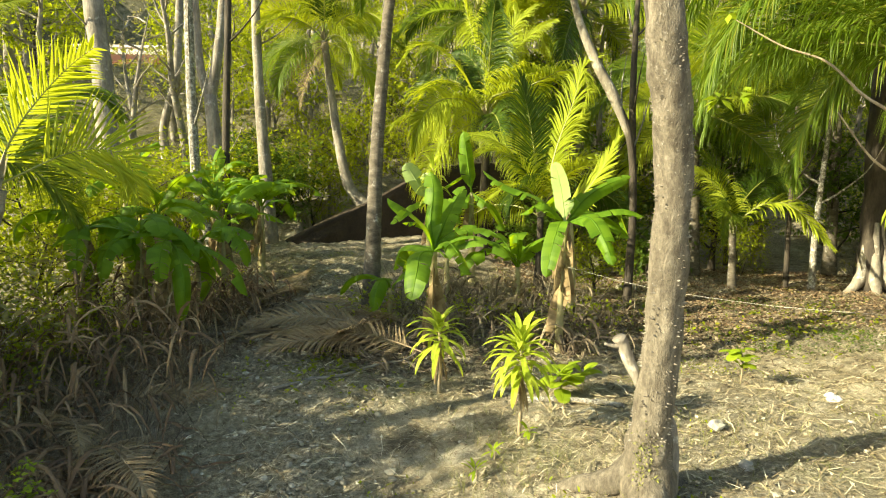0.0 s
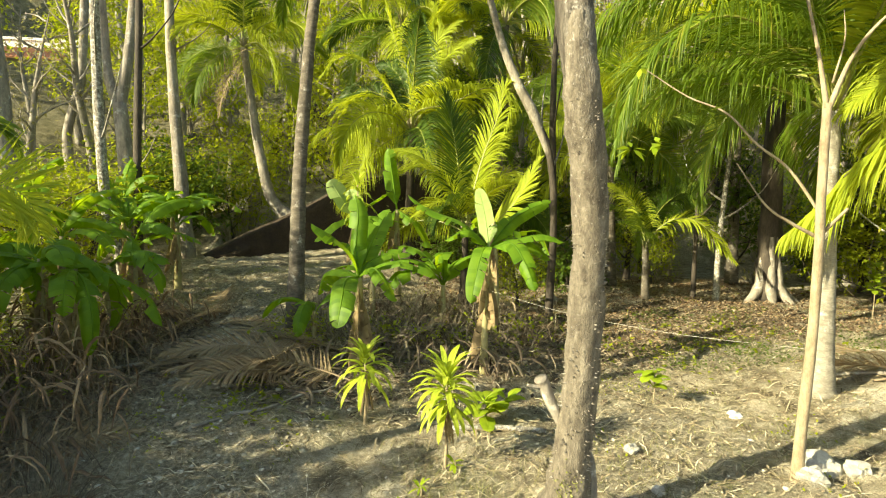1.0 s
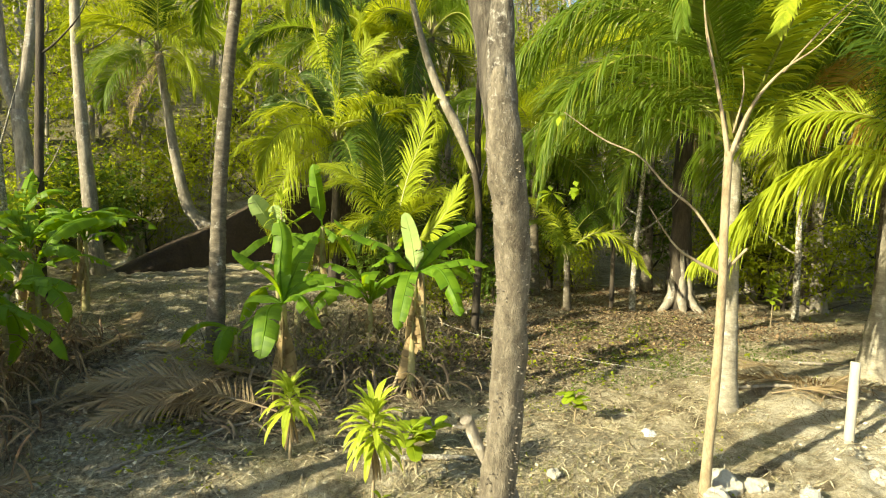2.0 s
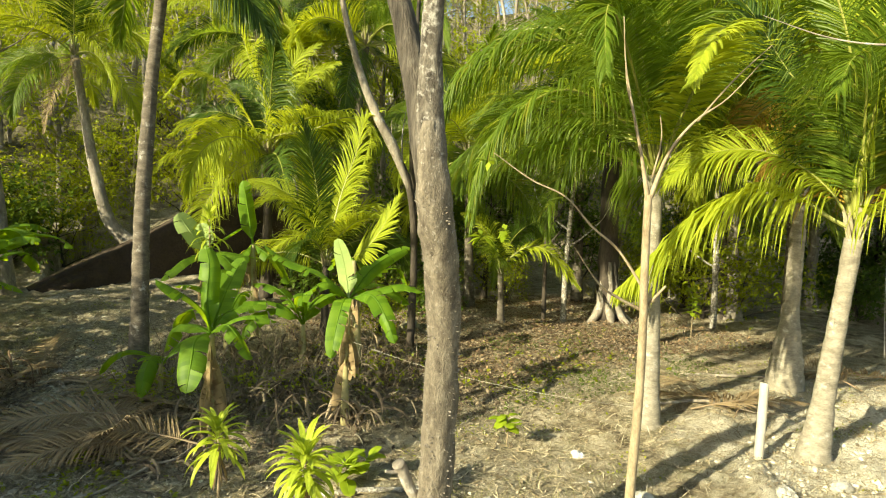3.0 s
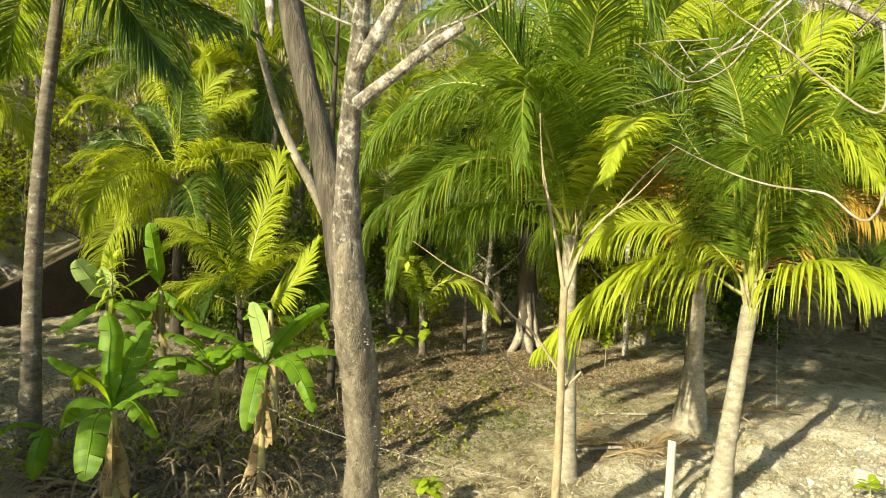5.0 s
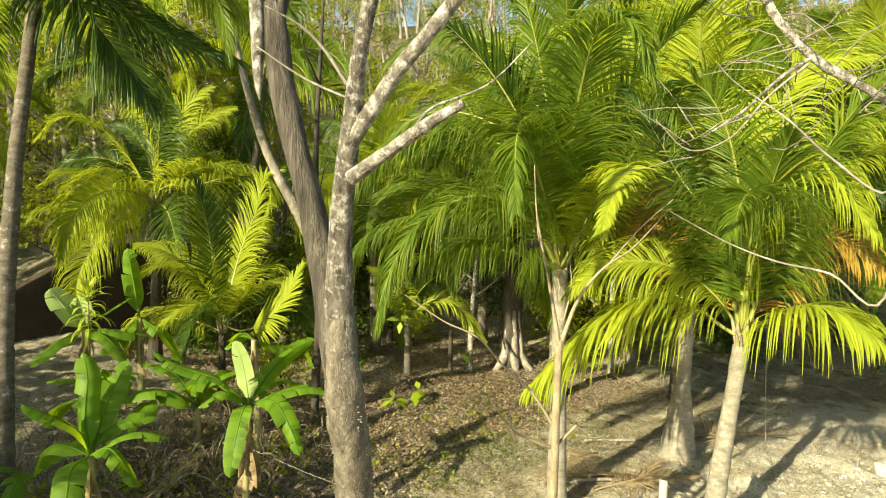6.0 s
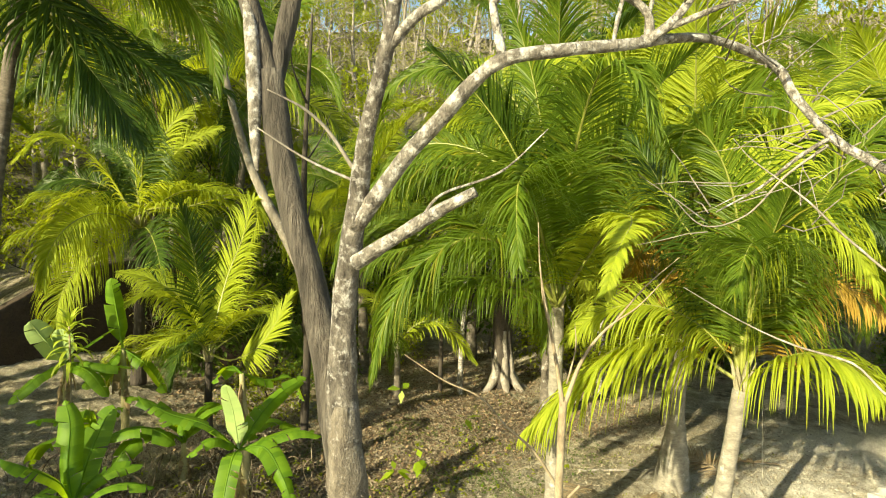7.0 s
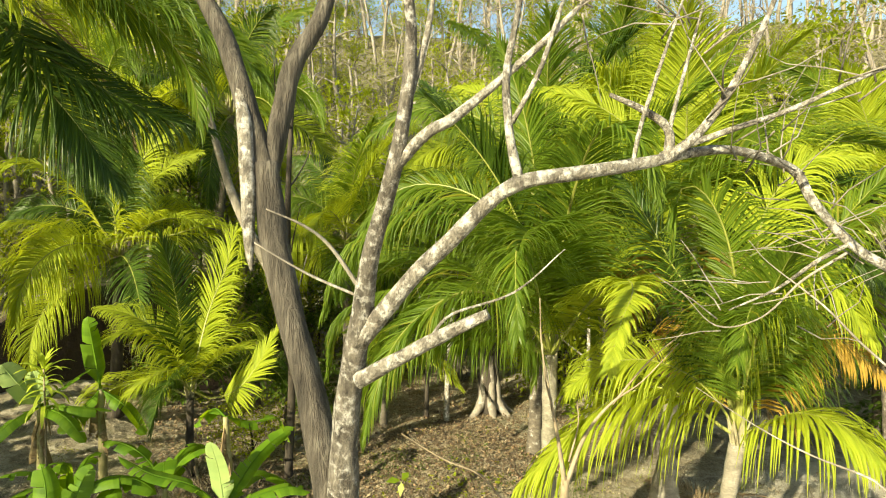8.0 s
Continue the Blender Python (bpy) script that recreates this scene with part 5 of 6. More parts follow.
def plant(key, x, y, scale=1.0, turn=0.0):
    a, bark, mat, label = KINDS[key]
    bush = key.startswith("bush")
    woodland_tree(key, (x, y, ground_z(x, y) - 0.05), turn, scale, label, "understorey shrubs" if bush else "woodland trees", a, bark, mat, "shrub" if bush else "woodland_tree")


rw = random.Random(77)
# the hillside behind, in rings from near to far
for ring, (r0, r1, n) in enumerate(((23, 29, 34), (29, 37, 46), (37, 48, 52), (48, 66, 56), (66, 92, 110))):
    for i in range(n):
        a = radians(-44 + 122 * (i + rw.uniform(-0.35, 0.35)) / n)
        r = rw.uniform(r0, r1)
        x, y = 2 + r * math.sin(a), r * math.cos(a)
        if -8 < x < 0.5 and y < 25 or (y > 25 and -0.66 < x / y < -0.46 and r < 54):
            continue
        key = rw.choice(("leafy", "leafy_wide", "dry", "leafy", "tall", "bare", "dry", "bare") if ring < 3 else ("leafy", "bare", "dry", "bare", "leafy_wide", "dry", "dry"))
        plant(key, x, y, rw.uniform(0.8, 1.25) * (1 + 0.06 * ring), rw.uniform(0, 360))
for i in range(70):
    a = radians(-40 + 118 * (i + rw.uniform(-0.4, 0.4)) / 70)
    r = rw.uniform(76, 93)
    plant(rw.choice(("leafy_wide", "leafy", "tall", "dry")), 2 + r * math.sin(a), r * math.cos(a), rw.uniform(1.3, 1.8), rw.uniform(0, 360))
for i in range(170):
    a = radians(-40 + 118 * rw.random())
    r = rw.uniform(52, 93)
    plant(rw.choice(("bush_dry", "bush", "bush_dry")), 2 + r * math.sin(a), r * math.cos(a), rw.uniform(1.6, 2.6), rw.uniform(0, 360))
for i in range(150):
    a = radians(-44 + 122 * rw.random())
    r = 18.5 + 42 * rw.random() ** 1.5
    x, y = 2 + r * math.sin(a), r * math.cos(a)
    if (-5.2 < x < 1.5 and y < 21.5) or (5 < x < 12 and y < 17) or (y > 20 and -0.66 < x / y < -0.44):
        continue
    plant(rw.choice(("bush", "bush", "bush_dry", "bush_dark" if x > 4 else "bush", "bush_dry")), x, y, rw.uniform(0.8, 1.7) * (1 if r < 30 else 1.4), rw.uniform(0, 360))
# the dark shrubs at x -6.4 and -5.6 stand in for deep shade
for x, y, k, s in ((-6.4, 21.0, "bush_dark", 1.5), (-7.6, 20.6, "bush", 1.5), (-4.4, 23.2, "leafy_wide", 0.6), (-8.8, 19.0, "bush", 1.3), (-3.0, 23.8, "leafy_wide", 0.7), (-7.8, 22.4, "leafy", 0.7), (-10.0, 20.0, "bush", 0.9), (-1.4, 24.0, "bush", 1.5), (-4.6, 21.4, "bush", 1.2), (-5.6, 20.2, "bush_dark", 1.1),
                   (-9.5, 14.5, "bush", 1.4), (-8.2, 12.0, "bush", 1.5), (-7.2, 14.6, "bush", 1.4), (-8.0, 9.6, "bush_dark", 0.8), (-6.6, 8.6, "bush_dry", 0.9), (-6.9, 10.4, "bush_dry", 0.9), (-5.9, 7.2, "bush_dry", 1.2), (-7.4, 10.8, "bush", 1.0), (-7.4, 17.0, "bush", 1.3),
                   (6.5, 21.5, "dark", 0.95), (4.2, 24.2, "leafy_wide", 0.9), (2.2, 26.0, "dark", 0.95), (8.6, 24.0, "leafy_wide", 0.9), (3.0, 20.0, "bush_dark", 1.3), (3.4, 22.6, "dark", 0.7), (0.4, 25.5, "leafy", 0.9), (6.0, 27.5, "leafy_wide", 1.0), (10.5, 22.0, "dark", 0.9), (6.2, 17.8, "bush_dark", 1.0), (5.2, 19.4, "dark", 0.6), (4.0, 15.5, "bush", 0.8), (23.0, 15.5, "dark", 0.9), (24.0, 12.5, "dark", 0.9), (25.0, 9.5, "dark", 0.9), (21.0, 17.5, "dark", 0.9), (25.5, 7.0, "dark", 0.8), (15.0, 16.5, "dark", 0.8), (12.0, 18.5, "dark", 0.8), (9.0, 20.0, "dark", 0.8)):
    plant(k, x, y, s, rw.uniform(0, 360))
# unseen trees, added out of view to shade the near end of the track
for x, y, k, s in ((-8.2, 2.2, "bush", 1.6), (-7.2, 0.8, "bush", 1.3), (-6.8, 2.8, "bush", 1.2), (-9.8, 2.9, "dark", 0.95), (-10.4, 4.6, "dark", 1.0), (-9.6, 1.6, "dark", 0.78), (-11.4, 3.4, "leafy", 0.66), (-11.6, 6.05, "tall", 0.70), (-12.1, 8.0, "tall", 0.70), (-12.9, 8.6, "tall", 0.84), (-7.0, 6.5, "bush", 1.1), (-9.6, 8.0, "dark", 0.7), (-9.8, 6.2, "dark", 0.95), (-7.4, 5.9, "bush_dark", 1.5), (-9.0, 1.6, "dark", 0.78)):
    plant(k, x, y, s, rw.uniform(0, 360))


def stem_tree(limbs, label, mat, name="slim_tree"):
    o = Vector(limbs[0][0][0])
    t = thing(name, o, label, "tree", "slim grey trees")
    for i, (P, r, *own) in enumerate(limbs):
        part("trunk" if i == 0 else "limb", limb_mesh("trunk", P, r, own[0] if own else mat, 12, 6, 0.12, 0, o), t)
    rnd = random.Random(int(abs(o.x) * 100))
    line = spline(limbs[0][0], 6)
    for k in range(3):
        a = line[int(len(line) * (0.55 + 0.14 * k))]
        turn, reach = rnd.uniform(0, 6.28), rnd.uniform(0.5, 1.1)
        d = Vector((math.cos(turn), math.sin(turn), 0))
        part("branch", limb_mesh("branch", [a, a + d * reach * 0.4 + Vector((0, 0, 0.25)), a + d * reach + Vector((0, 0, 0.8)), a + d * reach * 1.3 + Vector((0.1, 0, 1.5))], [0.035, 0.025, 0.016, 0.006], mat, 7, 4, 0.15, 0, o), t)


def up_from(P):
    """Lengthens a stem down into the soil and up out of sight."""
    a, b = Vector(P[0]), Vector(P[1])
    g = ground_z(a.x, a.y) - 0.2
    s, e = Vector(P[-1]), Vector(P[-2])
    return [(a.x, a.y, g), *[q for q in P if q[2] > g + 0.4], tuple(s + (s - e).normalized() * 2.2)]


stem_tree([(up_from([(-5.30, 13.77, 1.16), (-5.62, 13.85, 2.32), (-5.77, 13.88, 4.25), (-5.86, 13.96, 6.79)]), [0.15, 0.12, 0.11, 0.1, 0.07])], "slim straight tree with mottled pale bark", BARK_PALE)
stem_tree([(up_from([(-6.3, 17.0, 1.0), (-6.33, 17.00, 1.56), (-6.50, 17.17, 3.95), (-6.65, 17.26, 5.23)])[:-1], [0.25, 0.22, 0.2, 0.17]),
           ([(-6.62, 17.25, 5.0), (-6.95, 17.32, 6.02), (-7.13, 17.45, 7.94), (-7.3, 17.5, 10.5)], [0.15, 0.12, 0.1, 0.06]), ([(-6.66, 17.26, 5.0), (-6.45, 17.35, 6.51), (-6.33, 17.45, 7.95), (-6.1, 17.5, 10.5)], [0.15, 0.14, 0.12, 0.07])], "forked grey tree with smooth bark", BARK_GREY)
stem_tree([(up_from([(-5.66, 15.74, 0.72), (-5.71, 15.86, 3.82), (-5.68, 16.01, 7.48)]), [0.11, 0.10, 0.09, 0.08, 0.05])], "slim dark tree beside the track", BARK_DARK)
stem_tree([(up_from([(-5.22, 18.37, 1.10), (-5.56, 18.59, 4.12), (-5.75, 18.67, 6.69), (-5.80, 18.68, 8.37)]), [0.24, 0.17, 0.14, 0.13, 0.09])], "grey tree with a flared foot", BARK_GREY)
stem_tree([(up_from([(-8.7, 16.1, 1.5), (-8.99, 16.18, 4.10), (-9.17, 16.30, 5.75), (-9.43, 16.42, 7.55)]), [0.3, 0.27, 0.27, 0.26, 0.2])], "stout grey tree with shaded bark", BARK_GREY)
stem_tree([(up_from([(-10.05, 22.12, 2.99), (-10.29, 22.25, 4.85), (-9.87, 22.40, 6.92), (-9.79, 22.58, 9.61)]), [0.2, 0.17, 0.15, 0.13, 0.1])], "crooked grey tree on the hillside", BARK_GREY)
# one trunk in two barks: shade coloured into the foot, sunlight into the limb
stem_tree([([(4.4, 14.1, -0.2), (4.45, 14.1, 2.5), (4.3, 14.16, 4.0), (3.92, 14.22, 4.86)], [0.1, 0.08, 0.085, 0.08], BARK_DARK), ([(4.3, 14.14, 3.9), (3.92, 14.2, 4.86), (3.51, 14.27, 5.64), (3.03, 14.35, 6.82), (2.6, 14.4, 8.6), (2.3, 14.4, 11.0)], [0.06, 0.125, 0.115, 0.09, 0.06, 0.03])], "leaning tree with a shade-dark foot and a pale sunlit limb", BARK_GREY)
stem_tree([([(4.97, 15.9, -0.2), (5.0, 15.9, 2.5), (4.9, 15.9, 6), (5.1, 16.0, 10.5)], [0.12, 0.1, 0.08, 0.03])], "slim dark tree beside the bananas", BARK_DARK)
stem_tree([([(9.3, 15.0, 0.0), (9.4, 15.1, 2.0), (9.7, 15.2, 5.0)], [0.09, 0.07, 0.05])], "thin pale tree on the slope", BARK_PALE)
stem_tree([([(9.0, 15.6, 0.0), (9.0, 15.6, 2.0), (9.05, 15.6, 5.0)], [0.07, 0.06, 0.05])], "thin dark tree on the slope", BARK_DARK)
stem_tree([([(13.2, 13.3, 0.0), (13.2, 13.3, 1.5), (13.1, 13.3, 5.0)], [0.1, 0.085, 0.07])], "thin pale tree behind the palms", BARK_PALE)
stem_tree([([(14.9, 14.2, 0.0), (14.8, 14.2, 0.7), (14.7, 14.2, 2.5), (14.6, 14.2, 6.0)], [0.42, 0.24, 0.17, 0.14])], "tree with a broad flared foot behind the palms", BARK_GREY)


def fluted_tree():
    """The dark trunk with buttress roots."""
    o = Vector((10.8, 15.0, 0.1))
    t = thing("buttressed_tree", o, "dark fluted trunk with pale buttress roots", "tree")
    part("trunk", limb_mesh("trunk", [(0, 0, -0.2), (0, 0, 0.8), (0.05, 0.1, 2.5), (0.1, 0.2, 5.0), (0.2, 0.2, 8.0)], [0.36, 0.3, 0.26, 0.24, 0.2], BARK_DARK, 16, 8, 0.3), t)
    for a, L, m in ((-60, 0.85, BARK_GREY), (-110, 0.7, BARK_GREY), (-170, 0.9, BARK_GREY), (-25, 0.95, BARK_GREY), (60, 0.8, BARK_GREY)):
        c, s = math.cos(radians(a)), math.sin(radians(a))
        part("buttress", limb_mesh("buttress", [(c * .15, s * .15, 1.9), (c * .24, s * .24, 1.0), (c * .34, s * .34, 0.45), (c * L, s * L, -0.05)], [0.05, 0.11, 0.14, 0.06], m, 10, 6, 0.2), t)


fluted_tree()


# ---------------------------------------------------------------- house on the hill
def house():
    o = Vector((-25.0, 46.0, 11.45))
    t = thing("house", o, "low house with terracotta roof and white parapet on wooded hill", "house")
    def box(x0, y0, z0, x1, y1, z1):
        V = [(x, y, z) for z in (z0, z1) for x, y in ((x0, y0), (x1, y0), (x1, y1), (x0, y1))]
        return V, [(3, 2, 1, 0), (4, 5, 6, 7), (0, 1, 5, 4), (1, 2, 6, 5), (2, 3, 7, 6), (3, 0, 4, 7)]
    part("wall", mesh_of("wall", *box(-3.6, 0, -3.0, 3.6, 5, 1.2), WHITEWALL, False), t)
    roof = part("roof", mesh_of("roof", [(-4.0, -1.2, 0.82), (4.0, -1.2, 0.82), (4.0, 1.88, 2.12), (-4.0, 1.88, 2.12), (-4.0, -1.2, 0.89), (4.0, -1.2, 0.89), (4.0, 1.88, 2.19), (-4.0, 1.88, 2.19)], [(3, 2, 1, 0), (4, 5, 6, 7), (0, 1, 5, 4), (1, 2, 6, 5), (2, 3, 7, 6), (3, 0, 4, 7)], TILE, False), t)
    row = mesh_of("roof_tile", [(0, -1.24, 0.90), (0.15, -1.24, 0.99), (0.30, -1.24, 0.90), (0, 1.86, 2.20), (0.15, 1.86, 2.29), (0.30, 1.86, 2.20)], [(0, 1, 4, 3), (1, 2, 5, 4), (0, 2, 1), (3, 4, 5), (0, 3, 5, 2)], TILE, False)
    for i in range(24):
        part("roof_tile", row, roof, "", Matrix.Translation((-3.98 + i * 8 / 24, 0, 0)))
    part("parapet", mesh_of("parapet", *box(-4.1, 1.9, 1.9, 4.1, 2.2, 2.75), WHITEWALL, False), t)
    part("parapet_cap", mesh_of("parapet_cap", *box(-4.25, 1.8, 2.76, 4.25, 2.3, 2.95), WHITEWALL, False), t)
    for x in (-2.2, 0.2, 2.3):
        w = part("window", mesh_of("window", *box(x - 0.5, -0.05, -1.6, x + 0.5, 0.1, -0.3), WHITEWALL, False), t)
        part("pane", mesh_of("pane", *box(x - 0.42, -0.08, -1.52, x + 0.42, -0.055, -0.38), GLASS_DARK, False), w)


house()


# ---------------------------------------------------------------- things on the ground
def only(me, index, name):
    """The faces of one material as a mesh of their own."""
    bm = bmesh.new()
    bm.from_mesh(me)
    bmesh.ops.delete(bm, geom=[f for f in bm.faces if f.material_index != index], context="FACES")
    out = bpy.data.meshes.new(name)
    for f in bm.faces:
        f.material_index = 0
    bm.to_mesh(out)
    bm.free()
    out.materials.append(me.materials[index])
    return out


DRY_STALKS = [only(me, 1, "stalk") for me in FLAT_FRONDS]
DRY_LEAFLETS = [only(me, 0, "leaf_blade") for me in FLAT_FRONDS]


def fallen_frond(x, y, turn, size, which, tilt=0.0, mat_label="fallen dry brown palm frond lying on the ground"):
    t = tagged(new("fallen_frond"), mat_label, "palm frond", "fallen fronds")
    t.empty_display_size = 0.2
    part("stalk", DRY_STALKS[which], t)
    part("leaf_blade", DRY_LEAFLETS[which], t, kind="stuff")
    t.matrix_basis = pose(x, y, rough_z(x, y) + 0.05, 0, tilt, turn) @ Matrix.Scale(size, 4)


for x, y, a, s, k in ((-0.4, 9.3, 185, 0.95, 0), (-0.8, 8.9, 160, 0.9, 1), (-1.1, 9.9, 200, 0.8, 2), (-1.8, 10.6, 110, 0.8, 0), (-3.3, 11.4, 120, 0.9, 1), (-3.6, 10.6, 70, 0.8, 2), (-0.9, 10.4, 250, 0.8, 1), (-3.75, 6.5, -52, 0.75, 0), (-3.3, 5.3, 135, 0.6, 1), (-4.4, 6.9, -50, 0.6, 2), (-4.2, 7.1, 20, 0.6, 1),
                      (7.2, 7.6, -20, 0.75, 0), (8.4, 7.4, 160, 0.8, 1), (7.6, 7.1, 30, 0.6, 2), (8.2, 8.6, 200, 0.8, 0), (12.6, 7.6, 160, 0.8, 1), (10.9, 7.4, 100, 0.7, 2), (-2.6, 9.5, 30, 0.7, 1), (0.6, 10.2, 60, 0.7, 2), (-0.2, 8.9, 170, 0.8, 2), (-0.6, 9.6, 195, 0.9, 0), (-1.0, 9.2, 215, 0.7, 2), (-1.5, 10.2, 75, 0.7, 0), (-0.1, 9.8, 150, 0.8, 1), (-3.0, 12.4, 100, 0.8, 2), (-3.4, 9.0, 60, 0.7, 0)):
    fallen_frond(x, y, a, s, k)


def lying(name, P, r, mat, label, category, seg=8):
    Q = [(x, y, rough_z(x, y) + h) for x, y, h in P]
    o = Vector(Q[0])
    ob = new(name, limb_mesh(name, Q, r, mat, seg, 6, 0.15, 0, o))
    ob.matrix_basis = Matrix.Translation(o)
    return tagged(ob, label, category)


lying("fallen_branch", [(-2.15, 7.6, 0.03), (-1.7, 7.92, 0.03), (-1.35, 8.05, 0.05), (-0.85, 8.55, 0.05), (-0.55, 8.68, 0.06), (-0.2, 9.1, 0.08)], [0.026, 0.022, 0.018, 0.008], BARK_GREY, "long grey-brown fallen branch across the track", "branch")
lying("fallen_branch", [(-3.9, 9.6, 0.03), (-3.1, 9.7, 0.05), (-2.4, 9.4, 0.04)], [0.035, 0.03, 0.015], BARK_GREY, "short grey fallen branch by the thicket", "branch")
lying("fallen_branch", [(-2.3, 10.6, 0.03), (-1.9, 10.3, 0.14), (-1.5, 9.9, 0.05)], [0.035, 0.03, 0.015], BARK_GREY, "short grey fallen branch by the thicket", "branch")
lying("fallen_branch", [(1.0, 7.2, 0.03), (1.6, 7.1, 0.04), (2.2, 7.0, 0.04)], [0.045, 0.04, 0.03], BARK_PALE, "pale fallen branch in dry litter", "branch")
lying("fallen_branch", [(7.0, 8.2, 0.02), (7.6, 7.7, 0.1), (8.2, 7.2, 0.03)], [0.03, 0.028, 0.015], BARK_GREY, "grey fallen branch beside the palm", "branch")
lying("fallen_branch", [(8.6, 9.4, 0.02), (9.3, 9.0, 0.05), (10.0, 8.6, 0.02)], [0.03, 0.028, 0.015], BARK_GREY, "grey fallen branch beside the palm", "branch")
post = new("wooden_post", limb_mesh("wooden_post", [(0, 0, -0.2), (0.02, 0, 0.5), (0.06, 0.02, 1.02)], [0.06, 0.058, 0.055], POST, 12, 6, 0.12))
post.matrix_basis = pose(6.75, 5.87, rough_z(6.75, 5.87))
tagged(post, "short weathered pale post standing in spoil", "post")
rope = new("cord", limb_mesh("cord", [(1.92, 9.1, 1.32), (2.7, 7.8, 1.2), (3.5, 6.47, 1.2), (4.22, 5.25, 1.3)], [0.0016, 0.0016], ROPE, 6, 10, 0))
tagged(rope, "white cord strung from banana stem to sapling", "cord")
hang = new("cord", limb_mesh("cord", [(9.1, 5.98, 4.4), (9.08, 5.93, 2.6), (9.06, 5.86, 1.4)], [0.003, 0.003], ROPE, 6, 8, 0))
tagged(hang, "thin cord hanging from the palm crown", "cord")


def rock(x, y, size, seed, label, mat=None, flat=0.7):
    bm = bmesh.new()
    bmesh.ops.create_icosphere(bm, subdivisions=3, radius=1)
    for v in bm.verts:
        n = noise.noise(v.co * 1.3 + Vector((seed, 0, 0))) * 0.45 + noise.noise(v.co * 3.5 + Vector((0, seed, 0))) * 0.16
        v.co *= 1 + n
        v.co.z *= flat
        v.co = Vector([round(c * 2.6) / 2.6 * 0.45 + c * 0.55 for c in v.co])
    me = bpy.data.meshes.new("rock")
    bm.to_mesh(me)
    bm.free()
    me.materials.append(mat or ROCK)
    ob = tagged(new("rock", me), label, "rock", "rocks")
    ob.matrix_basis = pose(x, y, rough_z(x, y) + size * 0.2, 0, 0, seed * 50) @ Matrix.Scale(size, 4)


for x, y, s, k in ((4.62, 5.5, 0.19, 1), (4.3, 5.15, 0.14, 2), (3.02, 6.4, 0.09, 3), (4.9, 5.3, 0.12, 4), (10.4, 5.2, 0.2, 5), (11.2, 4.6, 0.25, 6), (9.0, 4.4, 0.2, 7), (8.0, 4.6, 0.15, 8), (7.0, 4.9, 0.12, 9), (12.6, 5.6, 0.3, 10), (2.9, 5.5, 0.07, 11), (5.2, 4.9, 0.1, 12), (6.2, 5.0, 0.12, 13)):
    rock(x, y, s, k, "pale limestone block on sunlit ground")
rock(5.1, 16.4, 0.3, 22, "dark weathered stone beside the banana plants", STONE)
rock(4.75, 7.1, 0.09, 21, "crumpled white plastic bag on dry ground", BAG, 0.6)


def scatter(name, label, n, area, size, mat, seed, curl=0.4, lift=0.02, wide=0.18, keep=None, kind_name="litter"):
    """Loose bits over an area (x0, y0, x1, y1), four corners each, lying on the ground."""
    rnd = random.Random(seed)
    V, c = [], 0
    while c < n:
        x, y = rnd.uniform(area[0], area[2]), rnd.uniform(area[1], area[3])
        if keep and rnd.random() > keep(x, y):
            c += 0.02
            continue
        a, L = rnd.uniform(0, 2 * math.pi), rnd.uniform(*size)
        d = Vector((math.cos(a), math.sin(a), rnd.uniform(-curl, curl)))
        w = Vector((-math.sin(a), math.cos(a), rnd.uniform(-curl, curl))) * L * wide * rnd.uniform(0.5, 1.3)
        p = Vector((x, y, rough_z(x, y) + lift + rnd.random() * lift))
        d *= L
        V += [p, p + d * 0.5 + w, p + d, p + d * 0.5 - w]
        c += 1
    me = quads_of(name, V, len(V) // 4, mat)
    return tagged(new(name, me), label, kind_name, kind="stuff")


def open_ground(x, y):
    return 0.35 + 0.65 * (0.5 + 0.9 * noise.noise(Vector((x * 0.8, y * 0.8, 3))))


scatter("straw_litter", "dry straw and leaf litter over the ground", 120000, (-6, 3.5, 14, 17), (0.05, 0.24), STRAW, 1, 0.3, 0.01, 0.026, open_ground)
scatter("leaf_litter", "fallen dry leaves over the ground", 42000, (-6, 3.5, 15, 18), (0.018, 0.055), TANLEAF, 2, 0.6, 0.015, 0.3, open_ground)
scatter("russet_leaf_litter", "russet fallen leaves under the palms", 22000, (1.5, 10.5, 13, 20), (0.03, 0.09), RUSSET, 3, 0.7, 0.03, 0.3)
scatter("weed_leaves", "small green weeds among the litter", 5000, (-4, 4, 13, 17), (0.02, 0.05), WOODS, 4, 0.9, 0.03, 0.3, lambda x, y: max(0.0, noise.noise(Vector((x * 0.9, y * 0.9, 9))) - 0.12))


# real litter, spread on round (3.0, 11.2) to darken ground in place of shade
scatter("brown_leaf_litter", "dark brown rotting leaves under the banana plants", 15000, (-4.2, 7.6, 6.5, 14.5), (0.04, 0.14), MULCH, 6, 0.5, 0.02, 0.2, lambda x, y: 1 if math.hypot((x + 0.2) / 2.0, (y - 9.9) / 1.7) < 1 or math.hypot((x + 3.6) / 0.9, (y - 10.2) / 2.4) < 1 else 0.75 if math.hypot((x - 3.0) / 2.8, (y - 11.2) / 2.3) < 1 else 0.06)


# real brown litter, laid denser to stand in for shade on the slope
scatter("mulch_litter", "brown rotting leaves beyond the banana plants, thickened to darken the slope like shade", 30000, (2.4, 9.2, 10.5, 15.0), (0.03, 0.1), MULCH, 7, 0.5, 0.015, 0.28, lambda x, y: min(1.0, max(0.05, 0.75 + 0.7 * noise.noise(Vector((x * 0.7, y * 0.7, 5)))) * sm(0.0, 1.2, y - 8.9 - 0.2 * (x - 2))))
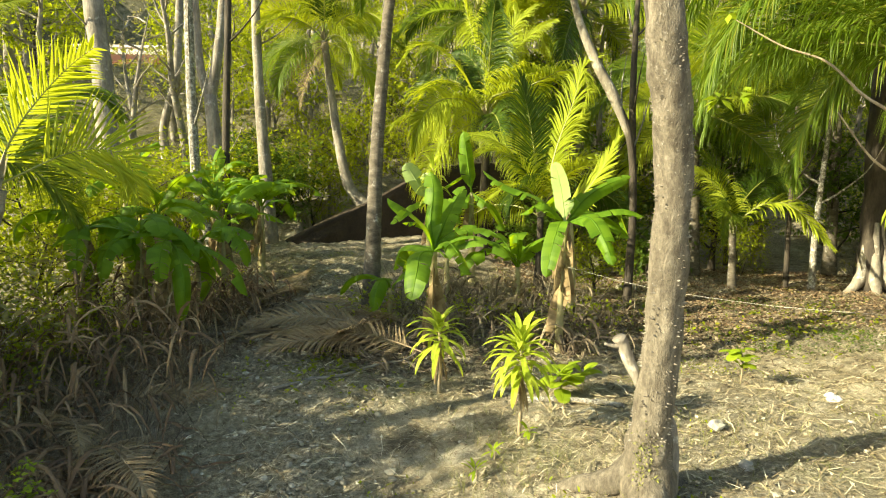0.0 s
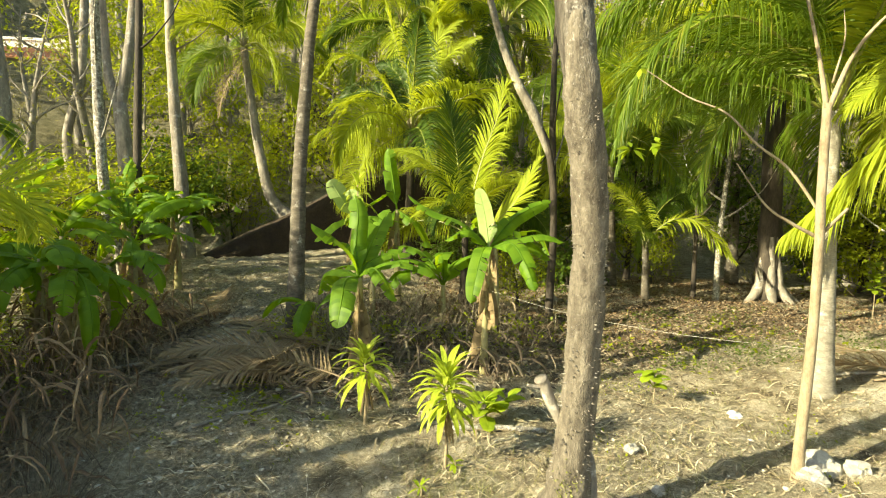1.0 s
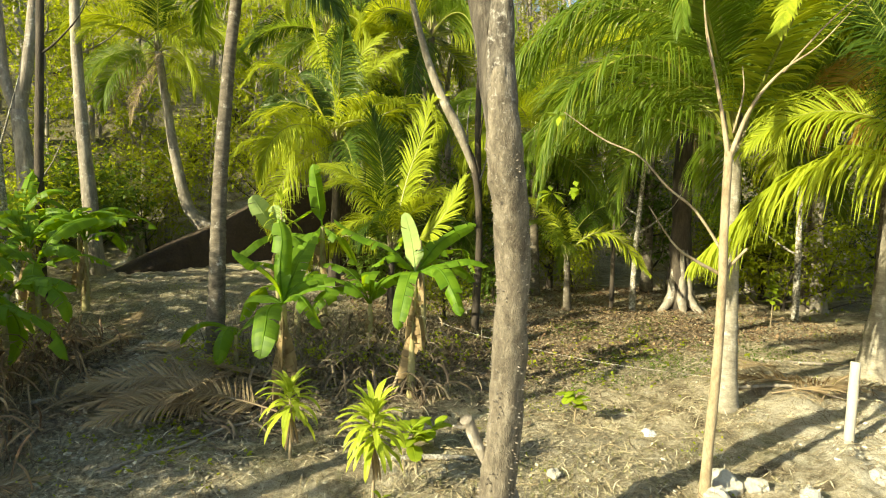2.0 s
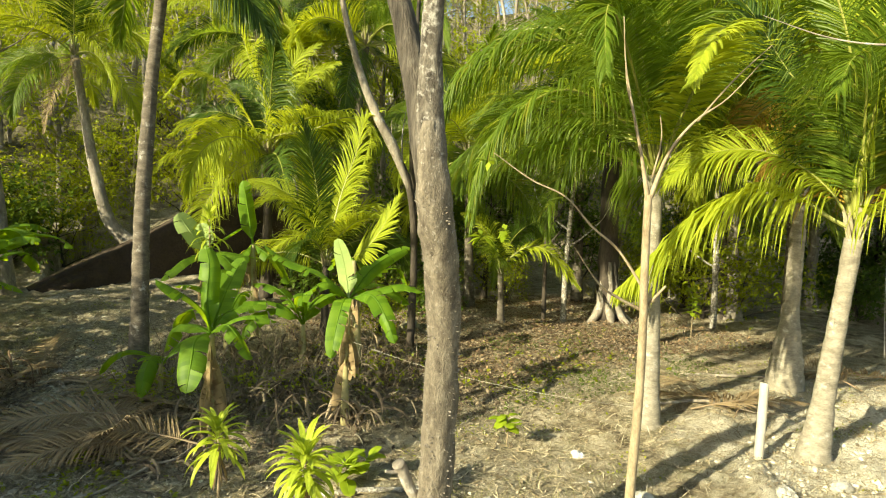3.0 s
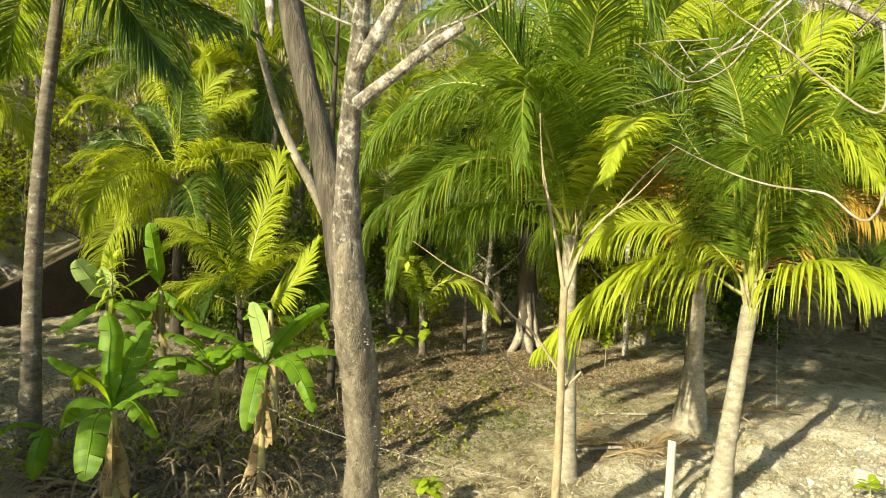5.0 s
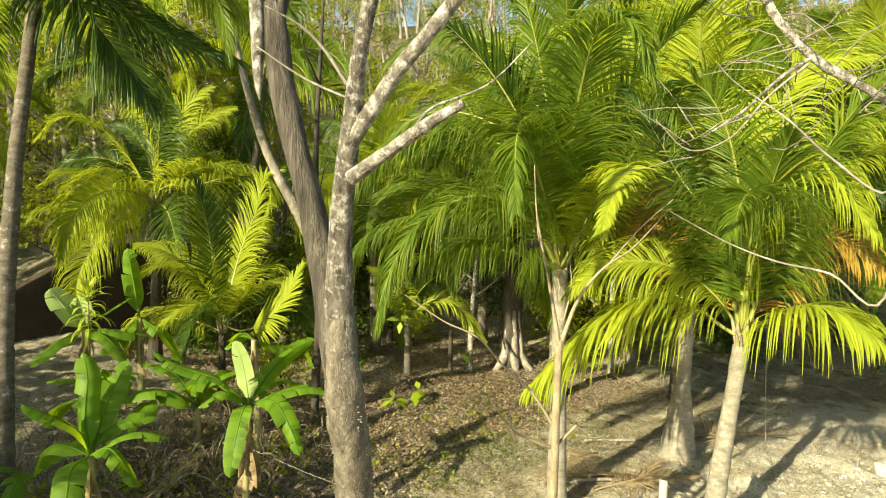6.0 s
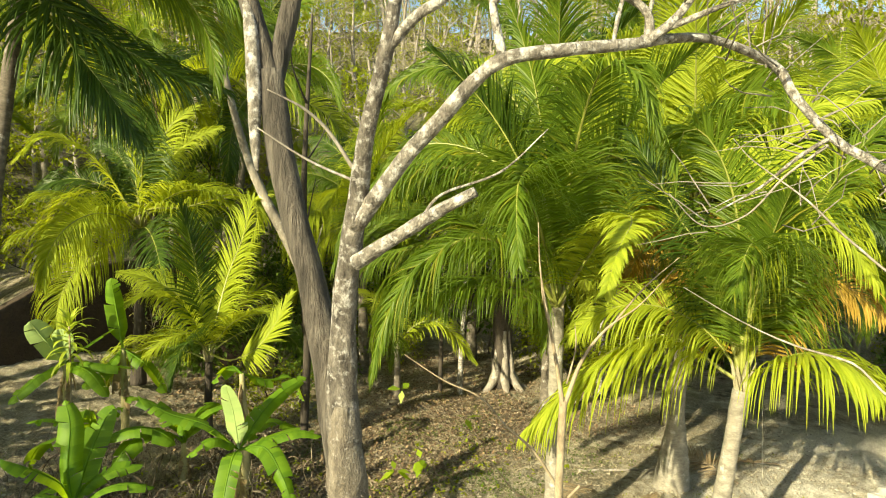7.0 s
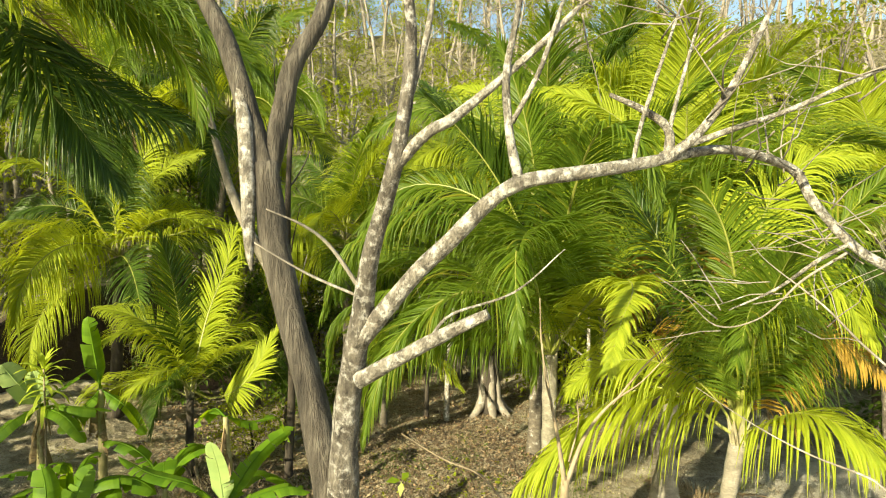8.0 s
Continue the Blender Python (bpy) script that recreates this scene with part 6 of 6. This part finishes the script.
scatter("herb_cover", "small green herbs over the shaded slope", 5000, (3.5, 9.0, 10.0, 14.0), (0.02, 0.06), WOODS_DARK, 8, 0.9, 0.03, 0.32, lambda x, y: max(0.0, 0.25 + noise.noise(Vector((x * 0.8, y * 0.8, 2)))))


def tangle(name, label, n, spots, size, mat, seed, rad=(0.003, 0.006)):
    """Upright dry stalks and vines."""
    rnd = random.Random(seed)
    V, F = [], []
    for k in range(n):
        cx, cy, sp = rnd.choice(spots)
        x, y = cx + rnd.gauss(0, sp), cy + rnd.gauss(0, sp)
        p = Vector((x, y, rough_z(x, y) - 0.02))
        d = Vector((rnd.uniform(-.7, .7), rnd.uniform(-.7, .7), 1)).normalized()
        L = rnd.uniform(*size)
        Q = [p]
        for j in range(4):
            Q.append(Q[-1] + d * L / 4)
            d = (d + Vector((rnd.uniform(-.4, .4), rnd.uniform(-.4, .4), rnd.uniform(-.55, .1)))).normalized()
        tube(V, F, Q, [rnd.uniform(*rad), rad[0] * 0.4], 3)
    return tagged(new(name, mesh_of(name, V, F, mat)), label, "dry growth", kind="stuff")


LEFT = [(-3.6, 6.2, 0.5), (-4.2, 7.4, 0.6), (-4.0, 8.4, 0.6), (-5.0, 8.4, 0.6), (-5.2, 6.8, 0.8), (-4.6, 9.6, 0.6), (-5.6, 9.8, 0.8), (-4.4, 11.5, 0.6), (-4.8, 13.0, 0.7)]
tangle("dry_stalks", "tangled dry stalks and vines in the shaded thicket", 3000, LEFT, (0.2, 0.75), GREYTWIG, 11)
tangle("dry_stalks", "dry stalks under the banana plants", 900, [(0.0, 11.2, 0.7), (1.0, 11.6, 0.8), (2.0, 12.0, 0.8), (-0.3, 13.0, 0.7), (2.6, 13.2, 0.8)], (0.3, 0.9), GREYTWIG, 12, (0.005, 0.012))
tangle("grass_tufts", "thin grass on the sunlit ground", 1600, [(1.0, 6.0, 0.6), (2.8, 6.0, 0.5), (4.5, 6.4, 0.7), (-1.5, 8.3, 0.4), (6.5, 9.0, 1.2), (9.2, 4.4, 0.8), (0.4, 5.4, 0.5)], (0.06, 0.22), MOSS, 13, (0.002, 0.003))


def dry_curtain(name, label, n, spots, mat, seed, size=(0.35, 0.9), broad=(0.012, 0.04)):
    """Dead leaves hanging and heaped: long bent strips, each with a crease."""
    rnd = random.Random(seed)
    V, F = [], []
    for k in range(n):
        cx, cy, sp, hi = rnd.choice(spots)
        x, y = cx + rnd.gauss(0, sp), cy + rnd.gauss(0, sp)
        p = Vector((x, y, rough_z(x, y) + hi * rnd.random()))
        a, L, w = rnd.uniform(0, 2 * math.pi), rnd.uniform(*size), rnd.uniform(*broad)
        d = Vector((math.cos(a), math.sin(a), rnd.uniform(-0.6, 0.7))).normalized()
        S = Vector((-math.sin(a), math.cos(a), rnd.uniform(-0.6, 0.6))).normalized()
        for j in range(6):
            wd = w * (0.4, 0.9, 1.0, 0.85, 0.6, 0.15)[j]
            U = d.cross(S).normalized() * wd * 0.5
            b = len(V)
            V += [p - S * wd, p + U, p + S * wd]
            if j:
                F += [(b - 3, b - 2, b + 1, b), (b - 2, b - 1, b + 2, b + 1)]
            p = p + d * L / 5
            g = rough_z(p.x, p.y) + 0.02
            d = (d + Vector((rnd.uniform(-.25, .25), rnd.uniform(-.25, .25), -0.55))).normalized()
            if p.z < g:
                p.z, d.z = g, abs(d.z) * 0.1
                d.normalize()
    return tagged(new(name, mesh_of(name, V, F, mat, False)), label, "dead leaves", kind="stuff")


dry_curtain("dead_leaf_heap", "brown dead leaves hanging and heaped in the shaded thicket", 900, [(-3.9, 7.6, 0.45, 0.8), (-4.3, 8.8, 0.45, 1.1), (-5.0, 9.3, 0.5, 1.4), (-4.6, 6.6, 0.5, 0.7), (-5.4, 7.6, 0.5, 1.1), (-4.2, 10.4, 0.4, 0.8), (-3.9, 11.6, 0.4, 0.7), (-3.4, 5.6, 0.4, 0.35)], RUSSET, 21, (0.4, 0.9), (0.008, 0.03))
dry_curtain("dead_leaf_heap", "brown dead leaves heaped under the banana plants", 700, [(-0.5, 9.2, 0.55, 0.12), (-1.2, 9.8, 0.5, 0.12), (0.4, 10.2, 0.5, 0.3), (1.4, 10.6, 0.6, 0.4), (2.4, 11.4, 0.6, 0.4), (0.3, 12.4, 0.6, 0.5), (3.2, 13.0, 0.7, 0.4), (1.9, 9.3, 0.18, 0.5)], MULCH, 22, (0.3, 0.8), (0.01, 0.035))
dry_curtain("dry_frond_litter", "dry frond leaflets littering the sunlit ground", 900, [(1.4, 7.0, 0.6, 0.03), (3.0, 6.2, 0.8, 0.03), (7.3, 7.4, 0.7, 0.06), (8.4, 8.2, 0.8, 0.05), (5.4, 7.6, 1.0, 0.02), (4.0, 8.6, 1.0, 0.02), (9.6, 6.6, 0.8, 0.04), (-1.6, 7.4, 0.8, 0.03)], STRAW, 23, (0.15, 0.6), (0.003, 0.008))


def creeper(name, label, n, spots, mat, seed, leaf):
    """Small leaves of climbers over the dry growth."""
    rnd = random.Random(seed)
    V, F = [], []
    for k in range(n):
        cx, cy, sp, top = rnd.choice(spots)
        x, y = cx + rnd.gauss(0, sp), cy + rnd.gauss(0, sp)
        p = Vector((x, y, rough_z(x, y) + top * rnd.random() ** 1.3))
        leaf_spray(V, F, p, Vector((rnd.uniform(-1, 1), rnd.uniform(-1, 1), 0.1)), 3, leaf * rnd.uniform(0.7, 1.3), rnd, 0.6)
    return tagged(new(name, mesh_of(name, V, F, mat, False)), label, "creeper", kind="stuff")


creeper("creeper_leaves", "green creeper leaves over the shaded thicket", 2600, [(-5.3, 8.6, 0.5, 1.2), (-5.8, 9.4, 0.6, 1.8), (-5.6, 7.6, 0.5, 1.3), (-6.2, 8.0, 0.6, 1.6), (-4.9, 11.6, 0.5, 1.0)], WOODS, 91, 0.07)
creeper("creeper_sprigs", "bright creeper sprigs in the dry growth", 160, [(-3.75, 5.25, 0.14, 0.55), (-3.6, 5.05, 0.12, 0.35), (-4.6, 8.0, 0.5, 0.7)], FRESH, 92, 0.06)
creeper("herb_leaves", "low green herbs under the banana plants", 900, [(0.3, 11.0, 0.5, 0.4), (1.6, 10.6, 0.6, 0.35), (2.6, 11.4, 0.6, 0.5), (-1.2, 10.9, 0.3, 0.5), (-1.6, 8.4, 0.5, 0.06), (7.2, 11.5, 1.0, 0.15), (5.5, 10.5, 0.9, 0.1)], WOODS, 93, 0.09)


def stones(name, label, n, area, size, seed, mat, keep):
    rnd = random.Random(seed)
    bm = bmesh.new()
    bmesh.ops.create_icosphere(bm, subdivisions=1, radius=1)
    ico, fac = [v.co.copy() for v in bm.verts], [[v.index for v in f.verts] for f in bm.faces]
    bm.free()
    V, F = [], []
    for k in range(n):
        x, y = rnd.uniform(area[0], area[2]), rnd.uniform(area[1], area[3])
        if rnd.random() > keep(x, y):
            continue
        s = size[0] + (size[1] - size[0]) * rnd.random() ** 3.5
        m = pose(x, y, rough_z(x, y) + s * 0.15, rnd.uniform(-25, 25), rnd.uniform(-25, 25), rnd.uniform(0, 360)) @ Matrix.Diagonal((s * rnd.uniform(.8, 1.3), s, s * rnd.uniform(.3, .6), 1))
        b = len(V)
        V += [m @ (c * rnd.uniform(0.6, 1.2)) for c in ico]
        F += [tuple(b + i for i in f) for f in fac]
    return tagged(new(name, mesh_of(name, V, F, mat, False)), label, "stones", kind="stuff")


def track(x, y):
    c = float(np.interp(y, (3, 6, 8, 11, 15, 19), (-0.9, -1.4, -2.0, -2.6, -3.2, -3.6)))
    return math.exp(-((x - c) / 0.95) ** 2)


stones("track_stones", "loose grey stones on the track", 17000, (-5, 3.5, 1.5, 18), (0.007, 0.05), 31, STONE, track)
stones("track_rubble", "loose grey rubble along the track", 1500, (-4, 4.5, 1, 14), (0.02, 0.075), 34, STONE, lambda x, y: track(x, y) ** 2)
stones("ground_stones", "scattered pale stones on the ground", 2200, (-1, 3.5, 15, 14), (0.008, 0.04), 32, STONE, lambda x, y: 0.6)
stones("spoil_stones", "pale rubble on the dug spoil", 6000, (6, 2.5, 14, 6.5), (0.007, 0.06), 33, SPOIL, lambda x, y: sm(3.2, 0.5, math.hypot((x - 9.6) / 1.7, y - 4.2)))
